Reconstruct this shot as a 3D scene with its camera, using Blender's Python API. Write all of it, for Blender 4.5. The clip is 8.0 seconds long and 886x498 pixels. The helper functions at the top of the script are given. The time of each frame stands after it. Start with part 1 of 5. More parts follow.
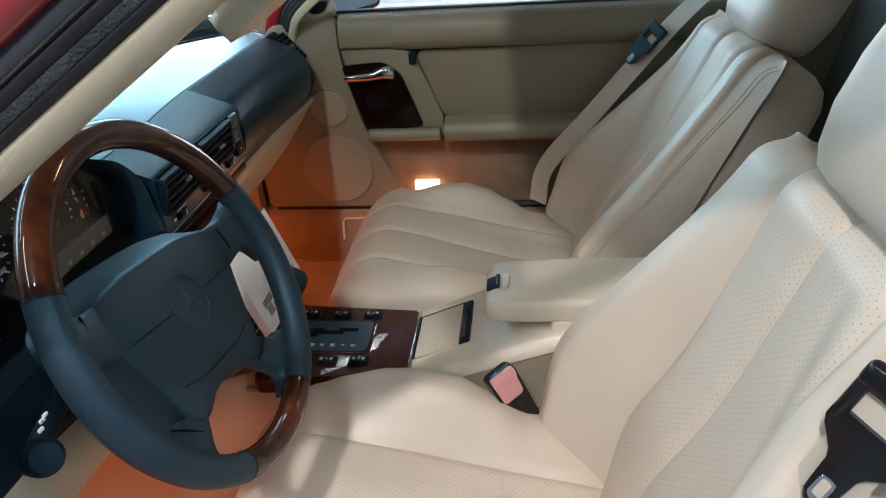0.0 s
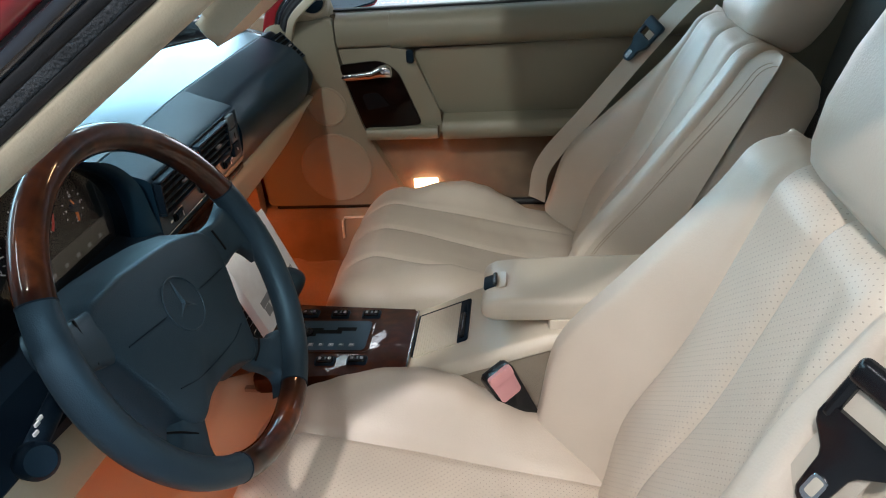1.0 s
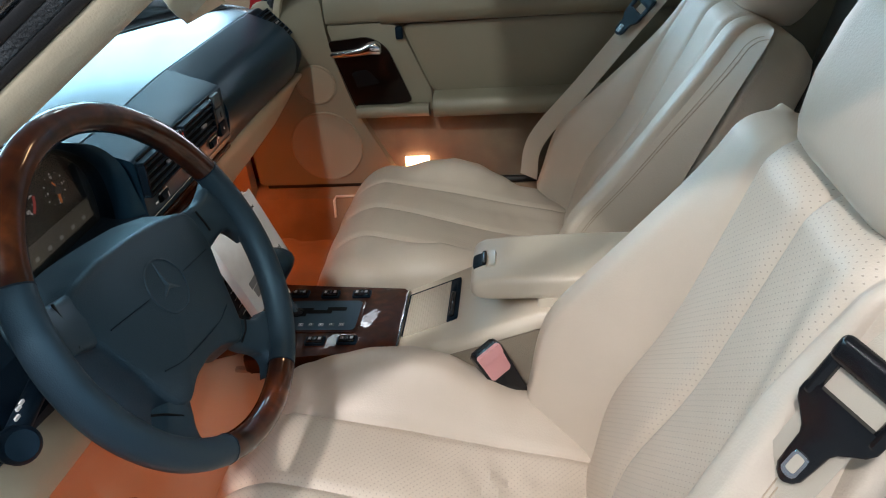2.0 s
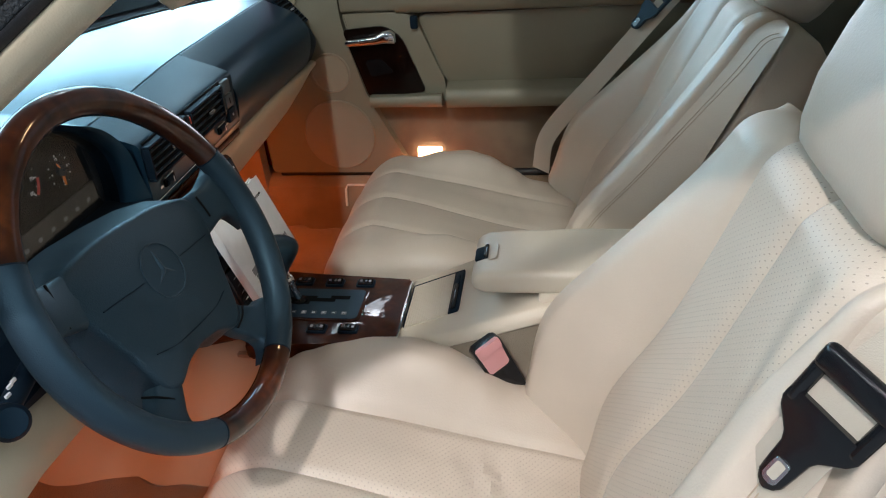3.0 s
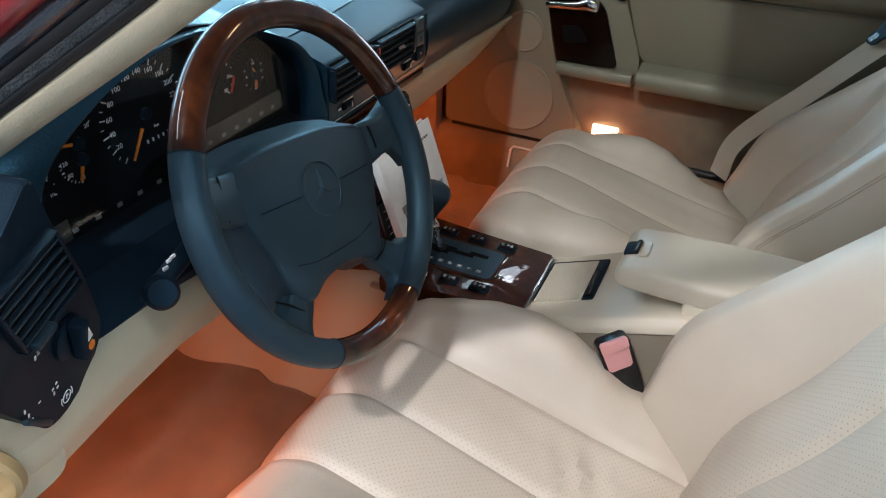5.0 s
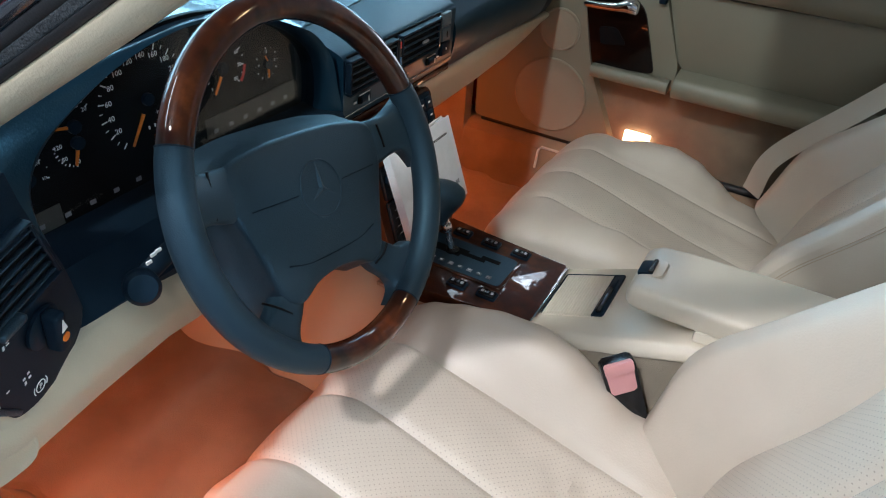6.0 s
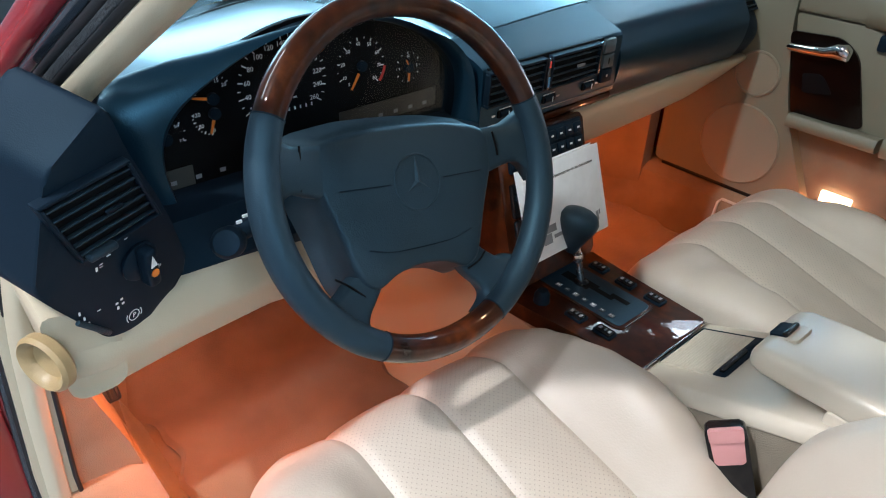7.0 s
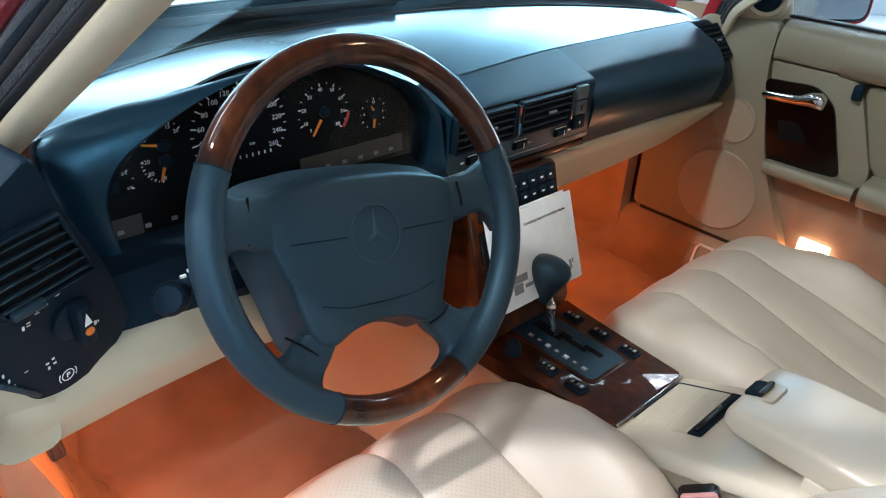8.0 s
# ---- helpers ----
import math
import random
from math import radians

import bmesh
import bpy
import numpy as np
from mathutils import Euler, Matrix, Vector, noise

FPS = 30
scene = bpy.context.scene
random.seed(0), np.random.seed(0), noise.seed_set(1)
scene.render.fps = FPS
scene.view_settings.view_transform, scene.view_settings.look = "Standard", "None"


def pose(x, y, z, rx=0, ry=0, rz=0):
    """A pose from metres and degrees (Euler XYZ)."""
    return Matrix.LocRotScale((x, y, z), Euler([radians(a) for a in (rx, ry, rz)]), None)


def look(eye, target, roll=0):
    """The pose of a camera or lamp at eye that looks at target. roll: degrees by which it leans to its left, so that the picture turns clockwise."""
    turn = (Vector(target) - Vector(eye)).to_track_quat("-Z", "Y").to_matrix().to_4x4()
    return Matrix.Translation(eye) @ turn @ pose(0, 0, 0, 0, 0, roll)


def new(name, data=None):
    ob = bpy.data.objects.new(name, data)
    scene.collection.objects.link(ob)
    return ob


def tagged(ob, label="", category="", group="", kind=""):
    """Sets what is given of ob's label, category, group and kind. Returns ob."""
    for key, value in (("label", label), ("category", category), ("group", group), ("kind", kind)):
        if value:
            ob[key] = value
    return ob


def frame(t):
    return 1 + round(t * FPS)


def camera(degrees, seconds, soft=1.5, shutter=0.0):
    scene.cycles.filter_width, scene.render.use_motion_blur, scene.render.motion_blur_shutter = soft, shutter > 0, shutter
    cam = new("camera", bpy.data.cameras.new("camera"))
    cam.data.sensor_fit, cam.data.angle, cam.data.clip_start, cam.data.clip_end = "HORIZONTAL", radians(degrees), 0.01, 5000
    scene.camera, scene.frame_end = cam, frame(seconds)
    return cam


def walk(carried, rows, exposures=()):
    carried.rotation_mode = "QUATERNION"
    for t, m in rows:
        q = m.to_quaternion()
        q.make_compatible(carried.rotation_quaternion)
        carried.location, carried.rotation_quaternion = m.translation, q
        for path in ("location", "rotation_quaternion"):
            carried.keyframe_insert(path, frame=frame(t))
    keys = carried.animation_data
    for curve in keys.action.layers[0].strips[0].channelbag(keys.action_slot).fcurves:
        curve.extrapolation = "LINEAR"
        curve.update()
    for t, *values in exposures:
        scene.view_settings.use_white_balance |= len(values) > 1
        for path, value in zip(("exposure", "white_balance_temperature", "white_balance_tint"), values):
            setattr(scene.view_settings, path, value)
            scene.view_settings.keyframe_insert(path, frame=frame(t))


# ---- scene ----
# ---- camera ----
cam = camera(65.28, 8.0, soft=1.1)
PATH = [
    (0, look((-0.9530, -0.3386, 0.9816), (-0.0877, -0.2232, 0.4938), -3.969)),
    (0.5, look((-0.9511, -0.3464, 0.9831), (-0.0881, -0.2287, 0.4918), -4.307)),
    (1, look((-0.9505, -0.3483, 0.9841), (-0.0879, -0.2284, 0.4925), -4.604)),
    (1.5, look((-0.9463, -0.3511, 0.9839), (-0.0842, -0.2372, 0.4903), -4.564)),
    (2, look((-0.9432, -0.3609, 0.9816), (-0.0967, -0.2444, 0.4621), -5.076)),
    (3.5, look((-0.9329, -0.4124, 0.9788), (-0.1079, -0.2341, 0.4424), -3.751)),
    (4, look((-0.9286, -0.4337, 0.9753), (-0.1313, -0.1883, 0.4239), -3.162)),
    (4.5, look((-0.9269, -0.4336, 0.9745), (-0.1659, -0.1134, 0.4103), -0.067)),
    (4.7, look((-0.9279, -0.4125, 0.9729), (-0.1726, -0.0804, 0.4079), 1.020)),
    (5.8, look((-0.8832, -0.3629, 0.9789), (-0.1418, -0.0199, 0.4021), 3.525)),
    (6, look((-0.8714, -0.3973, 0.9790), (-0.1508, -0.0247, 0.3943), 4.160)),
    (6.5, look((-0.8445, -0.4711, 0.9608), (-0.2224, 0.0315, 0.3606), 5.303)),
    (7, look((-0.7974, -0.5101, 0.9387), (-0.2361, 0.1158, 0.3972), 1.607)),
    (7.5, look((-0.7620, -0.5010, 0.9367), (-0.1787, 0.1465, 0.4461), 2.159)),
    (8, look((-0.7488, -0.5001, 0.9399), (-0.1577, 0.1346, 0.4422), 2.620)),
]
EXPOSURES = [(0, 0.10, 6400, 13), (4.5, 0.12, 6200, 12), (6.5, 0.38, 5800, 10), (8, 0.66, 6000, 10)]
walk(cam, PATH, EXPOSURES)
# ---- end of camera ----

# ---- world, lights ----
world = bpy.data.worlds.new("hall_light")
scene.world = world
world.use_nodes = True
wn = world.node_tree.nodes
wn["Background"].inputs[0].default_value = (0.80, 0.90, 1.0, 1)
wn["Background"].inputs[1].default_value = 0.04


def area_lamp(name, place, target, sx, sy, power, colour):
    data = bpy.data.lights.new(name, "AREA")
    data.shape, data.size, data.size_y, data.energy, data.color = "RECTANGLE", sx, sy, power, colour
    ob = new(name, data)
    ob.matrix_world = look(place, target)
    return ob


COOL, AMBER = (0.90, 0.97, 1.0), (1.0, 0.205, 0.035)
DOWN = lambda x, y, power: ((x, y, 3.46), (x, y + 0.01, 0.0), 1.8, 0.3, power, COOL)
LAMPS = (((-2.40, 0.20, 3.44), (-0.37, -0.1, 0.3), 0.15, 0.15, 84, (1.0, 0.94, 0.90)), DOWN(-2.3, -1.8, 30), DOWN(-2.1, 2.2, 27), DOWN(-3.7, 0.2, 44), DOWN(-3.4, -4.4, 18), DOWN(-1.2, -3.4, 16), DOWN(3.8, -3.8, 12), DOWN(-0.3, 3.9, 10))
for place, target, sx, sy, power, tone in LAMPS:
    area_lamp("ceiling_light_lamp", place, target, sx, sy, power, tone)
# footwell lamps under the dash shine down and forward
area_lamp("footwell_lamp", (0.30, 0.345, 0.441), (0.33, 0.56, 0.0), 0.05, 0.02, 1.75, AMBER)
area_lamp("footwell_lamp", (-0.610, 0.18, 0.392), (-0.56, 0.36, 0.0), 0.05, 0.02, 1.15, AMBER)

# ---- materials ----


def nodes_of(name):
    m = bpy.data.materials.new(name)
    m.use_nodes = True
    nt = m.node_tree
    return m, nt, nt.nodes["Principled BSDF"]


def mix_rgb(nt, fac, a, b):
    n = nt.nodes.new("ShaderNodeMix")
    n.data_type = "RGBA"
    if isinstance(fac, float):
        n.inputs[0].default_value = fac
    else:
        nt.links.new(fac, n.inputs[0])
    for k, v in ((6, a), (7, b)):
        if isinstance(v, tuple):
            n.inputs[k].default_value = (*v, 1)
        else:
            nt.links.new(v, n.inputs[k])
    return n.outputs[2]


def math_node(nt, op, a, b=0.0, c=0.0):
    n = nt.nodes.new("ShaderNodeMath")
    n.operation = op
    for k, v in enumerate((a, b, c)):
        if isinstance(v, (int, float)):
            n.inputs[k].default_value = v
        else:
            nt.links.new(v, n.inputs[k])
    return n.outputs[0]


def ramp(nt, fac, lo, hi):
    n = nt.nodes.new("ShaderNodeMapRange")
    nt.links.new(fac, n.inputs[0])
    n.interpolation_type = "SMOOTHSTEP"
    n.inputs[1].default_value, n.inputs[2].default_value = lo - 0.1, hi + 0.1
    return n.outputs[0]


def noise_fac(nt, scale, detail=3.0, coord="Object", stretch=None, rough=0.5):
    tc = nt.nodes.new("ShaderNodeTexCoord")
    out = tc.outputs[coord]
    if stretch:
        mp = nt.nodes.new("ShaderNodeMapping")
        mp.inputs["Scale"].default_value = stretch
        nt.links.new(out, mp.inputs[0])
        out = mp.outputs[0]
    n = nt.nodes.new("ShaderNodeTexNoise")
    n.inputs["Scale"].default_value, n.inputs["Detail"].default_value, n.inputs["Roughness"].default_value = scale, detail, rough
    nt.links.new(out, n.inputs[0])
    return n.outputs[0]


def bump(nt, bsdf, height, strength, distance):
    b = nt.nodes.new("ShaderNodeBump")
    b.inputs["Strength"].default_value, b.inputs["Distance"].default_value = strength, distance
    nt.links.new(height, b.inputs["Height"])
    nt.links.new(b.outputs[0], bsdf.inputs["Normal"])


def grained(name, colour, rough=0.5, metal=0.0, vary=0.12, grain=900.0, depth=0.0003, strength=0.4, blotch=6.0, spec=0.5, coat=0.0, coat_rough=0.08, tint=(1, 1, 1)):
    """Leather, plastic or paint: blotches at hand size, a fine grain that also lifts the surface."""
    m, nt, b = nodes_of(name)
    dark = tuple(c * (1 - vary) for c in colour)
    light = tuple(min(1, c * (1 + vary)) for c in colour)
    f = ramp(nt, noise_fac(nt, blotch, 4.0), 0.3, 0.7)
    fine = noise_fac(nt, grain, 2.0)
    c = mix_rgb(nt, f, dark, light)
    c2 = mix_rgb(nt, math_node(nt, "MULTIPLY", ramp(nt, fine, 0.3, 0.7), 0.25), c, dark)
    nt.links.new(c2, b.inputs["Base Color"])
    r = math_node(nt, "MULTIPLY_ADD", f, 0.06, rough - 0.03)
    nt.links.new(r, b.inputs["Roughness"])
    b.inputs["Metallic"].default_value, b.inputs["Specular IOR Level"].default_value = metal, spec
    b.inputs["Specular Tint"].default_value = (*tint, 1)
    b.inputs["Coat Weight"].default_value, b.inputs["Coat Roughness"].default_value = coat, coat_rough
    vor = nt.nodes.new("ShaderNodeTexVoronoi")
    vor.inputs["Scale"].default_value = grain * 0.5
    tc = nt.nodes.new("ShaderNodeTexCoord")
    nt.links.new(tc.outputs["Object"], vor.inputs[0])
    h = math_node(nt, "ADD", vor.outputs[0], fine)
    bump(nt, b, h, strength, depth)
    return m


def perforated(name, colour, rough):
    """Leather with rows of small holes, on the metric UV map."""
    m = grained(name, colour, rough)
    nt = m.node_tree
    b = nt.nodes["Principled BSDF"]
    uv = nt.nodes.new("ShaderNodeUVMap")
    sep = nt.nodes.new("ShaderNodeSeparateXYZ")
    nt.links.new(uv.outputs[0], sep.inputs[0])
    pitch = 0.0082
    u, v = math_node(nt, "DIVIDE", sep.outputs[0], pitch), math_node(nt, "DIVIDE", sep.outputs[1], pitch)

    def dots(du, dv):
        fu = math_node(nt, "SUBTRACT", math_node(nt, "FRACT", math_node(nt, "ADD", u, du)), 0.5)
        fv = math_node(nt, "SUBTRACT", math_node(nt, "FRACT", math_node(nt, "ADD", v, dv)), 0.5)
        d2 = math_node(nt, "ADD", math_node(nt, "MULTIPLY", fu, fu), math_node(nt, "MULTIPLY", fv, fv))
        return math_node(nt, "LESS_THAN", d2, 0.0072)

    hole = math_node(nt, "MAXIMUM", dots(0.0, 0.0), dots(0.5, 0.5))
    old = b.inputs["Base Color"].links[0].from_socket
    nt.links.new(mix_rgb(nt, hole, old, tuple(c * 0.62 for c in colour)), b.inputs["Base Color"])
    return m


def burl(name, k=1.0):
    """Lacquered burl walnut."""
    m, nt, b = nodes_of(name)
    w = nt.nodes.new("ShaderNodeTexWave")
    tc = nt.nodes.new("ShaderNodeTexCoord")
    nt.links.new(tc.outputs["Object"], w.inputs[0])
    w.inputs["Scale"].default_value, w.inputs["Distortion"].default_value = 16.0, 7.0
    w.inputs["Detail"].default_value, w.inputs["Detail Scale"].default_value = 4.0, 2.2
    n = noise_fac(nt, 30.0, 5.0, rough=0.55)
    big = noise_fac(nt, 11.0, 3.0)
    f = math_node(nt, "MULTIPLY_ADD", n, 0.45, math_node(nt, "MULTIPLY_ADD", big, 0.51, math_node(nt, "MULTIPLY", w.outputs["Fac"], 0.04)))
    cr = nt.nodes.new("ShaderNodeValToRGB")
    cr.color_ramp.elements[0].position, cr.color_ramp.elements[0].color = 0.33, (0.010, 0.0024, 0.0010, 1)
    cr.color_ramp.elements[1].position, cr.color_ramp.elements[1].color = 0.72, (0.17, 0.040, 0.008, 1)
    e = cr.color_ramp.elements.new(0.52)
    e.color = (0.052, 0.0115, 0.0027, 1)
    for el in cr.color_ramp.elements:
        el.color = (el.color[0] * k, el.color[1] * k, el.color[2] * k, 1)
    nt.links.new(f, cr.inputs[0])
    nt.links.new(cr.outputs[0], b.inputs["Base Color"])
    b.inputs["Roughness"].default_value, b.inputs["Coat Weight"].default_value, b.inputs["Coat Roughness"].default_value = 0.4, 1.0, 0.025
    b.inputs["Specular IOR Level"].default_value = 0.1
    return m


def carpet(name, colour):
    m, nt, b = nodes_of(name)
    f = ramp(nt, noise_fac(nt, 7.0, 5.0), 0.3, 0.7)
    fine = noise_fac(nt, 700.0, 2.0)
    c = mix_rgb(nt, f, tuple(k * 0.56 for k in colour), tuple(k * 1.25 for k in colour))
    c = mix_rgb(nt, math_node(nt, "MULTIPLY", fine, 0.5), c, tuple(k * 0.55 for k in colour))
    nt.links.new(c, b.inputs["Base Color"])
    b.inputs["Roughness"].default_value, b.inputs["Specular IOR Level"].default_value = 0.95, 0.1
    b.inputs["Sheen Weight"].default_value = 0.3
    bump(nt, b, fine, 0.8, 0.002)
    return m


def plain(name, colour, rough=0.5, metal=0.0, spec=0.5, glow=0.0):
    m, nt, b = nodes_of(name)
    f = noise_fac(nt, 60.0, 4.0)
    c = mix_rgb(nt, f, tuple(k * 0.9 for k in colour), tuple(min(1, k * 1.08) for k in colour))
    nt.links.new(c, b.inputs["Base Color"])
    nt.links.new(math_node(nt, "MULTIPLY_ADD", f, 0.1, rough - 0.05), b.inputs["Roughness"])
    b.inputs["Metallic"].default_value, b.inputs["Specular IOR Level"].default_value = metal, spec
    if glow:
        b.inputs["Emission Color"].default_value, b.inputs["Emission Strength"].default_value = (*colour, 1), glow
    return m


def clear(name, ior=1.25, share=0.25, rough=0.0, tint=(1, 1, 1)):
    """Thin pane: clear, with a mirror that grows towards grazing angles."""
    m, nt, b = nodes_of(name)
    nt.nodes.remove(b)
    t, g, f, x = (nt.nodes.new(k) for k in ("ShaderNodeBsdfTransparent", "ShaderNodeBsdfGlossy", "ShaderNodeFresnel", "ShaderNodeMixShader"))
    t.inputs["Color"].default_value = (*tint, 1)
    f.inputs["IOR"].default_value, g.inputs["Roughness"].default_value = ior, rough
    nt.links.new(math_node(nt, "MULTIPLY", f.outputs[0], share), x.inputs[0])
    nt.links.new(t.outputs[0], x.inputs[1])
    nt.links.new(g.outputs[0], x.inputs[2])
    nt.links.new(x.outputs[0], nt.nodes["Material Output"].inputs[0])
    return m


BEIGE = (0.556, 0.482, 0.398)
M_LEATHER = grained("beige_leather", BEIGE, 0.42, vary=0.07, grain=700, depth=0.0004, strength=0.35)
M_PERF = perforated("perforated_beige_leather", BEIGE, 0.44)
M_VINYL = grained("beige_vinyl", (0.51, 0.44, 0.315), 0.42, vary=0.05, grain=1100)
M_BEIGEPLASTIC = grained("cream_plastic", (0.64, 0.57, 0.46), 0.32, vary=0.04, grain=1500, strength=0.2)
# Door leather base colour is darkened to stand in for shade.
M_DOOR = grained("shaded_beige_door_leather", (0.205, 0.190, 0.138), 0.5, vary=0.06, grain=800)
M_GRILLE = grained("beige_speaker_cloth", (0.30, 0.26, 0.19), 0.8, vary=0.06, grain=1600, strength=0.8, depth=0.0008)
M_CARPET = carpet("beige_carpet", (0.36, 0.25, 0.155))
M_SUEDE = carpet("beige_suede", (0.24, 0.19, 0.13))
M_MAT = carpet("tan_floor_mat", (0.31, 0.20, 0.115))
# Cool daylight reflection is put into the specular tint of these materials.
COOL_GLOSS = (0.42, 0.78, 1.0)
M_DASH = grained("navy_dash_leather", (0.006, 0.020, 0.036), 0.312, vary=0.2, grain=800, depth=0.0003, strength=0.3, spec=0.65, tint=COOL_GLOSS)
M_DASHTOP = grained("navy_dash_top_leather", (0.010, 0.028, 0.050), 0.34, vary=0.2, grain=800, depth=0.0002, strength=0.25, spec=0.9, coat=1.0, coat_rough=0.19, tint=COOL_GLOSS)
M_BLACK = grained("black_plastic", (0.007, 0.014, 0.024), 0.5, vary=0.2, grain=1400, strength=0.25, spec=0.14, tint=COOL_GLOSS)
M_GLOSSBLACK = grained("gloss_black_plastic", (0.008, 0.009, 0.011), 0.2, vary=0.2, grain=1400, strength=0.05)
M_WHEELLEATHER = grained("navy_wheel_leather", (0.017, 0.030, 0.043), 0.44, vary=0.15, grain=1500, depth=0.0003, strength=0.35, tint=COOL_GLOSS)
M_PAD = grained("airbag_vinyl", (0.017, 0.030, 0.043), 0.42, vary=0.1, grain=1200, depth=0.0004, strength=0.5, tint=COOL_GLOSS)
M_WOOD = burl("burl_walnut")
M_PLATE = burl("wavy_lacquered_walnut", 0.8)
bump(M_PLATE.node_tree, M_PLATE.node_tree.nodes["Principled BSDF"], noise_fac(M_PLATE.node_tree, 45.0, 2.0), 0.5, 0.0006)
M_PLATE.node_tree.links.new(M_PLATE.node_tree.nodes["Principled BSDF"].inputs["Normal"].links[0].from_socket, M_PLATE.node_tree.nodes["Principled BSDF"].inputs["Coat Normal"])
# Same burl as the rim, its colours scaled down to 7 percent.
M_DARKWOOD = burl("darkened_burl_walnut", 0.07)
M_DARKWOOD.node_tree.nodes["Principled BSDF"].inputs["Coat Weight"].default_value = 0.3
M_CHROME = plain("chrome", (0.75, 0.76, 0.78), 0.12, 1.0)
M_MIRROR = plain("mirror_silver", (0.80, 0.88, 0.95), 0.05, 1.0)
M_WHITE = plain("white_print", (0.85, 0.87, 0.88), 0.5)
M_ORANGE = plain("orange_needle", (0.85, 0.22, 0.02), 0.4)
M_RED = plain("red_print", (0.6, 0.04, 0.03), 0.5)
M_LCD = plain("grey_display", (0.045, 0.045, 0.04), 0.35)
M_DIAL = plain("dial_black", (0.004, 0.0045, 0.0055), 0.6, spec=0.1)
M_PINK = grained("faded_pink_plastic", (0.62, 0.30, 0.30), 0.4, vary=0.06)
M_PAPER = plain("white_card", (0.84, 0.86, 0.88), 0.45)
M_PAGES = plain("page_edges", (0.70, 0.70, 0.68), 0.8)
M_GREY = plain("grey_print", (0.25, 0.26, 0.28), 0.5)
M_TAN = grained("tan_plastic", (0.36, 0.25, 0.12), 0.4, vary=0.05)
M_BELT = grained("beige_webbing", (0.50, 0.45, 0.37), 0.7, vary=0.05, grain=1800, strength=0.6)
M_PAINT = grained("red_car_paint", (0.30, 0.018, 0.022), 0.23, vary=0.06, grain=2500, strength=0.02, coat=1.0)
M_RUBBER = grained("black_rubber", (0.012, 0.013, 0.015), 0.55, vary=0.2)
M_SIDE = carpet("tan_console_carpet", (0.40, 0.33, 0.24))
# Rear carpet colour carries the shadow behind the seats.
M_REAR = carpet("shade_dark_rear_carpet", (0.075, 0.08, 0.072))
M_FELT = grained("grey_felt", (0.045, 0.05, 0.055), 0.9, vary=0.3, grain=900, strength=0.9, depth=0.0008, blotch=60, spec=0.2)
M_STRIP = grained("gloss_trim", (0.03, 0.035, 0.045), 0.22, vary=0.1, grain=1400, strength=0.03, coat=1.0)
M_FRIT = plain("black_glass_band", (0.003, 0.0035, 0.004), 0.75, spec=0.06)
M_STITCH = plain("tan_thread", (0.46, 0.37, 0.27), 0.8)
M_WOVEN = plain("dark_brown_thread", (0.05, 0.03, 0.018), 0.85)
M_LENS = plain("amber_lamp_lens", (1.0, 0.58, 0.32), 0.4, glow=10.0)
M_WARMLENS = plain("warm_fill_lens", (1.0, 0.75, 0.5), 0.4, glow=2.0)
M_GLASS = clear("window_glass")
M_SCREEN = clear("tinted_windscreen_glass", 1.3, 0.25, 0.0, (0.68, 0.74, 0.72))
M_COVER = clear("cluster_cover", 1.45, 0.13, 0.04)
M_WALL = grained("grey_wall_paint", (0.38, 0.40, 0.42), 0.7, vary=0.04, grain=60, blotch=0.8)
M_CEILING = grained("dark_ceiling_paint", (0.10, 0.105, 0.11), 0.8, vary=0.08, grain=60, blotch=0.8)
M_CONCRETE = grained("grey_floor_coating", (0.19, 0.20, 0.21), 0.4, vary=0.12, grain=90, blotch=1.2)
M_DAY = plain("bright_daylight", (0.52, 0.82, 1.0), 0.5, glow=8.6)
M_SKY = plain("roof_light", (0.92, 0.97, 1.0), 0.5, glow=13.0)
M_PALE = plain("pale_daylight", (0.9, 0.95, 1.0), 0.5, glow=4.5)
M_TUBE = plain("lamp_diffuser", (1.0, 1.0, 1.0), 0.5, glow=6.0)

# ---- mesh tools ----


def finish(name, bm, material, parent=None, label="", angle=38, m=None):
    if m is not None:
        bm.transform(m)
    bmesh.ops.recalc_face_normals(bm, faces=bm.faces)
    me = bpy.data.meshes.new(name)
    bm.to_mesh(me)
    bm.free()
    me.shade_smooth()
    me.set_sharp_from_angle(angle=radians(angle))
    me.materials.append(material)
    ob = new(name, me)
    if parent is not None:
        ob.parent = parent
    if label:
        ob["label"] = label
    return ob


def part(name, bm, material, parent, label="", m=None, angle=38):
    return finish(name, bm, material, parent, label, angle, m)


def thing(name, label, category, m=None, group="", kind=""):
    ob = new(name)
    ob.empty_display_size = 0.05
    if m is not None:
        ob.matrix_world = m
    return tagged(ob, label, category, group, kind)


def box(c, s, bev=0.0, seg=2, bm=None, m=None):
    bm = bm or bmesh.new()
    mat = Matrix.Translation(c) @ Matrix.Diagonal((*s, 1))
    if m is not None:
        mat = m @ mat
    made = bmesh.ops.create_cube(bm, size=1, matrix=mat)["verts"]
    if bev:
        edges = {e for v in made for e in v.link_edges}
        bmesh.ops.bevel(bm, geom=list(edges), offset=bev, segments=seg, profile=0.5, affect="EDGES")
    return bm


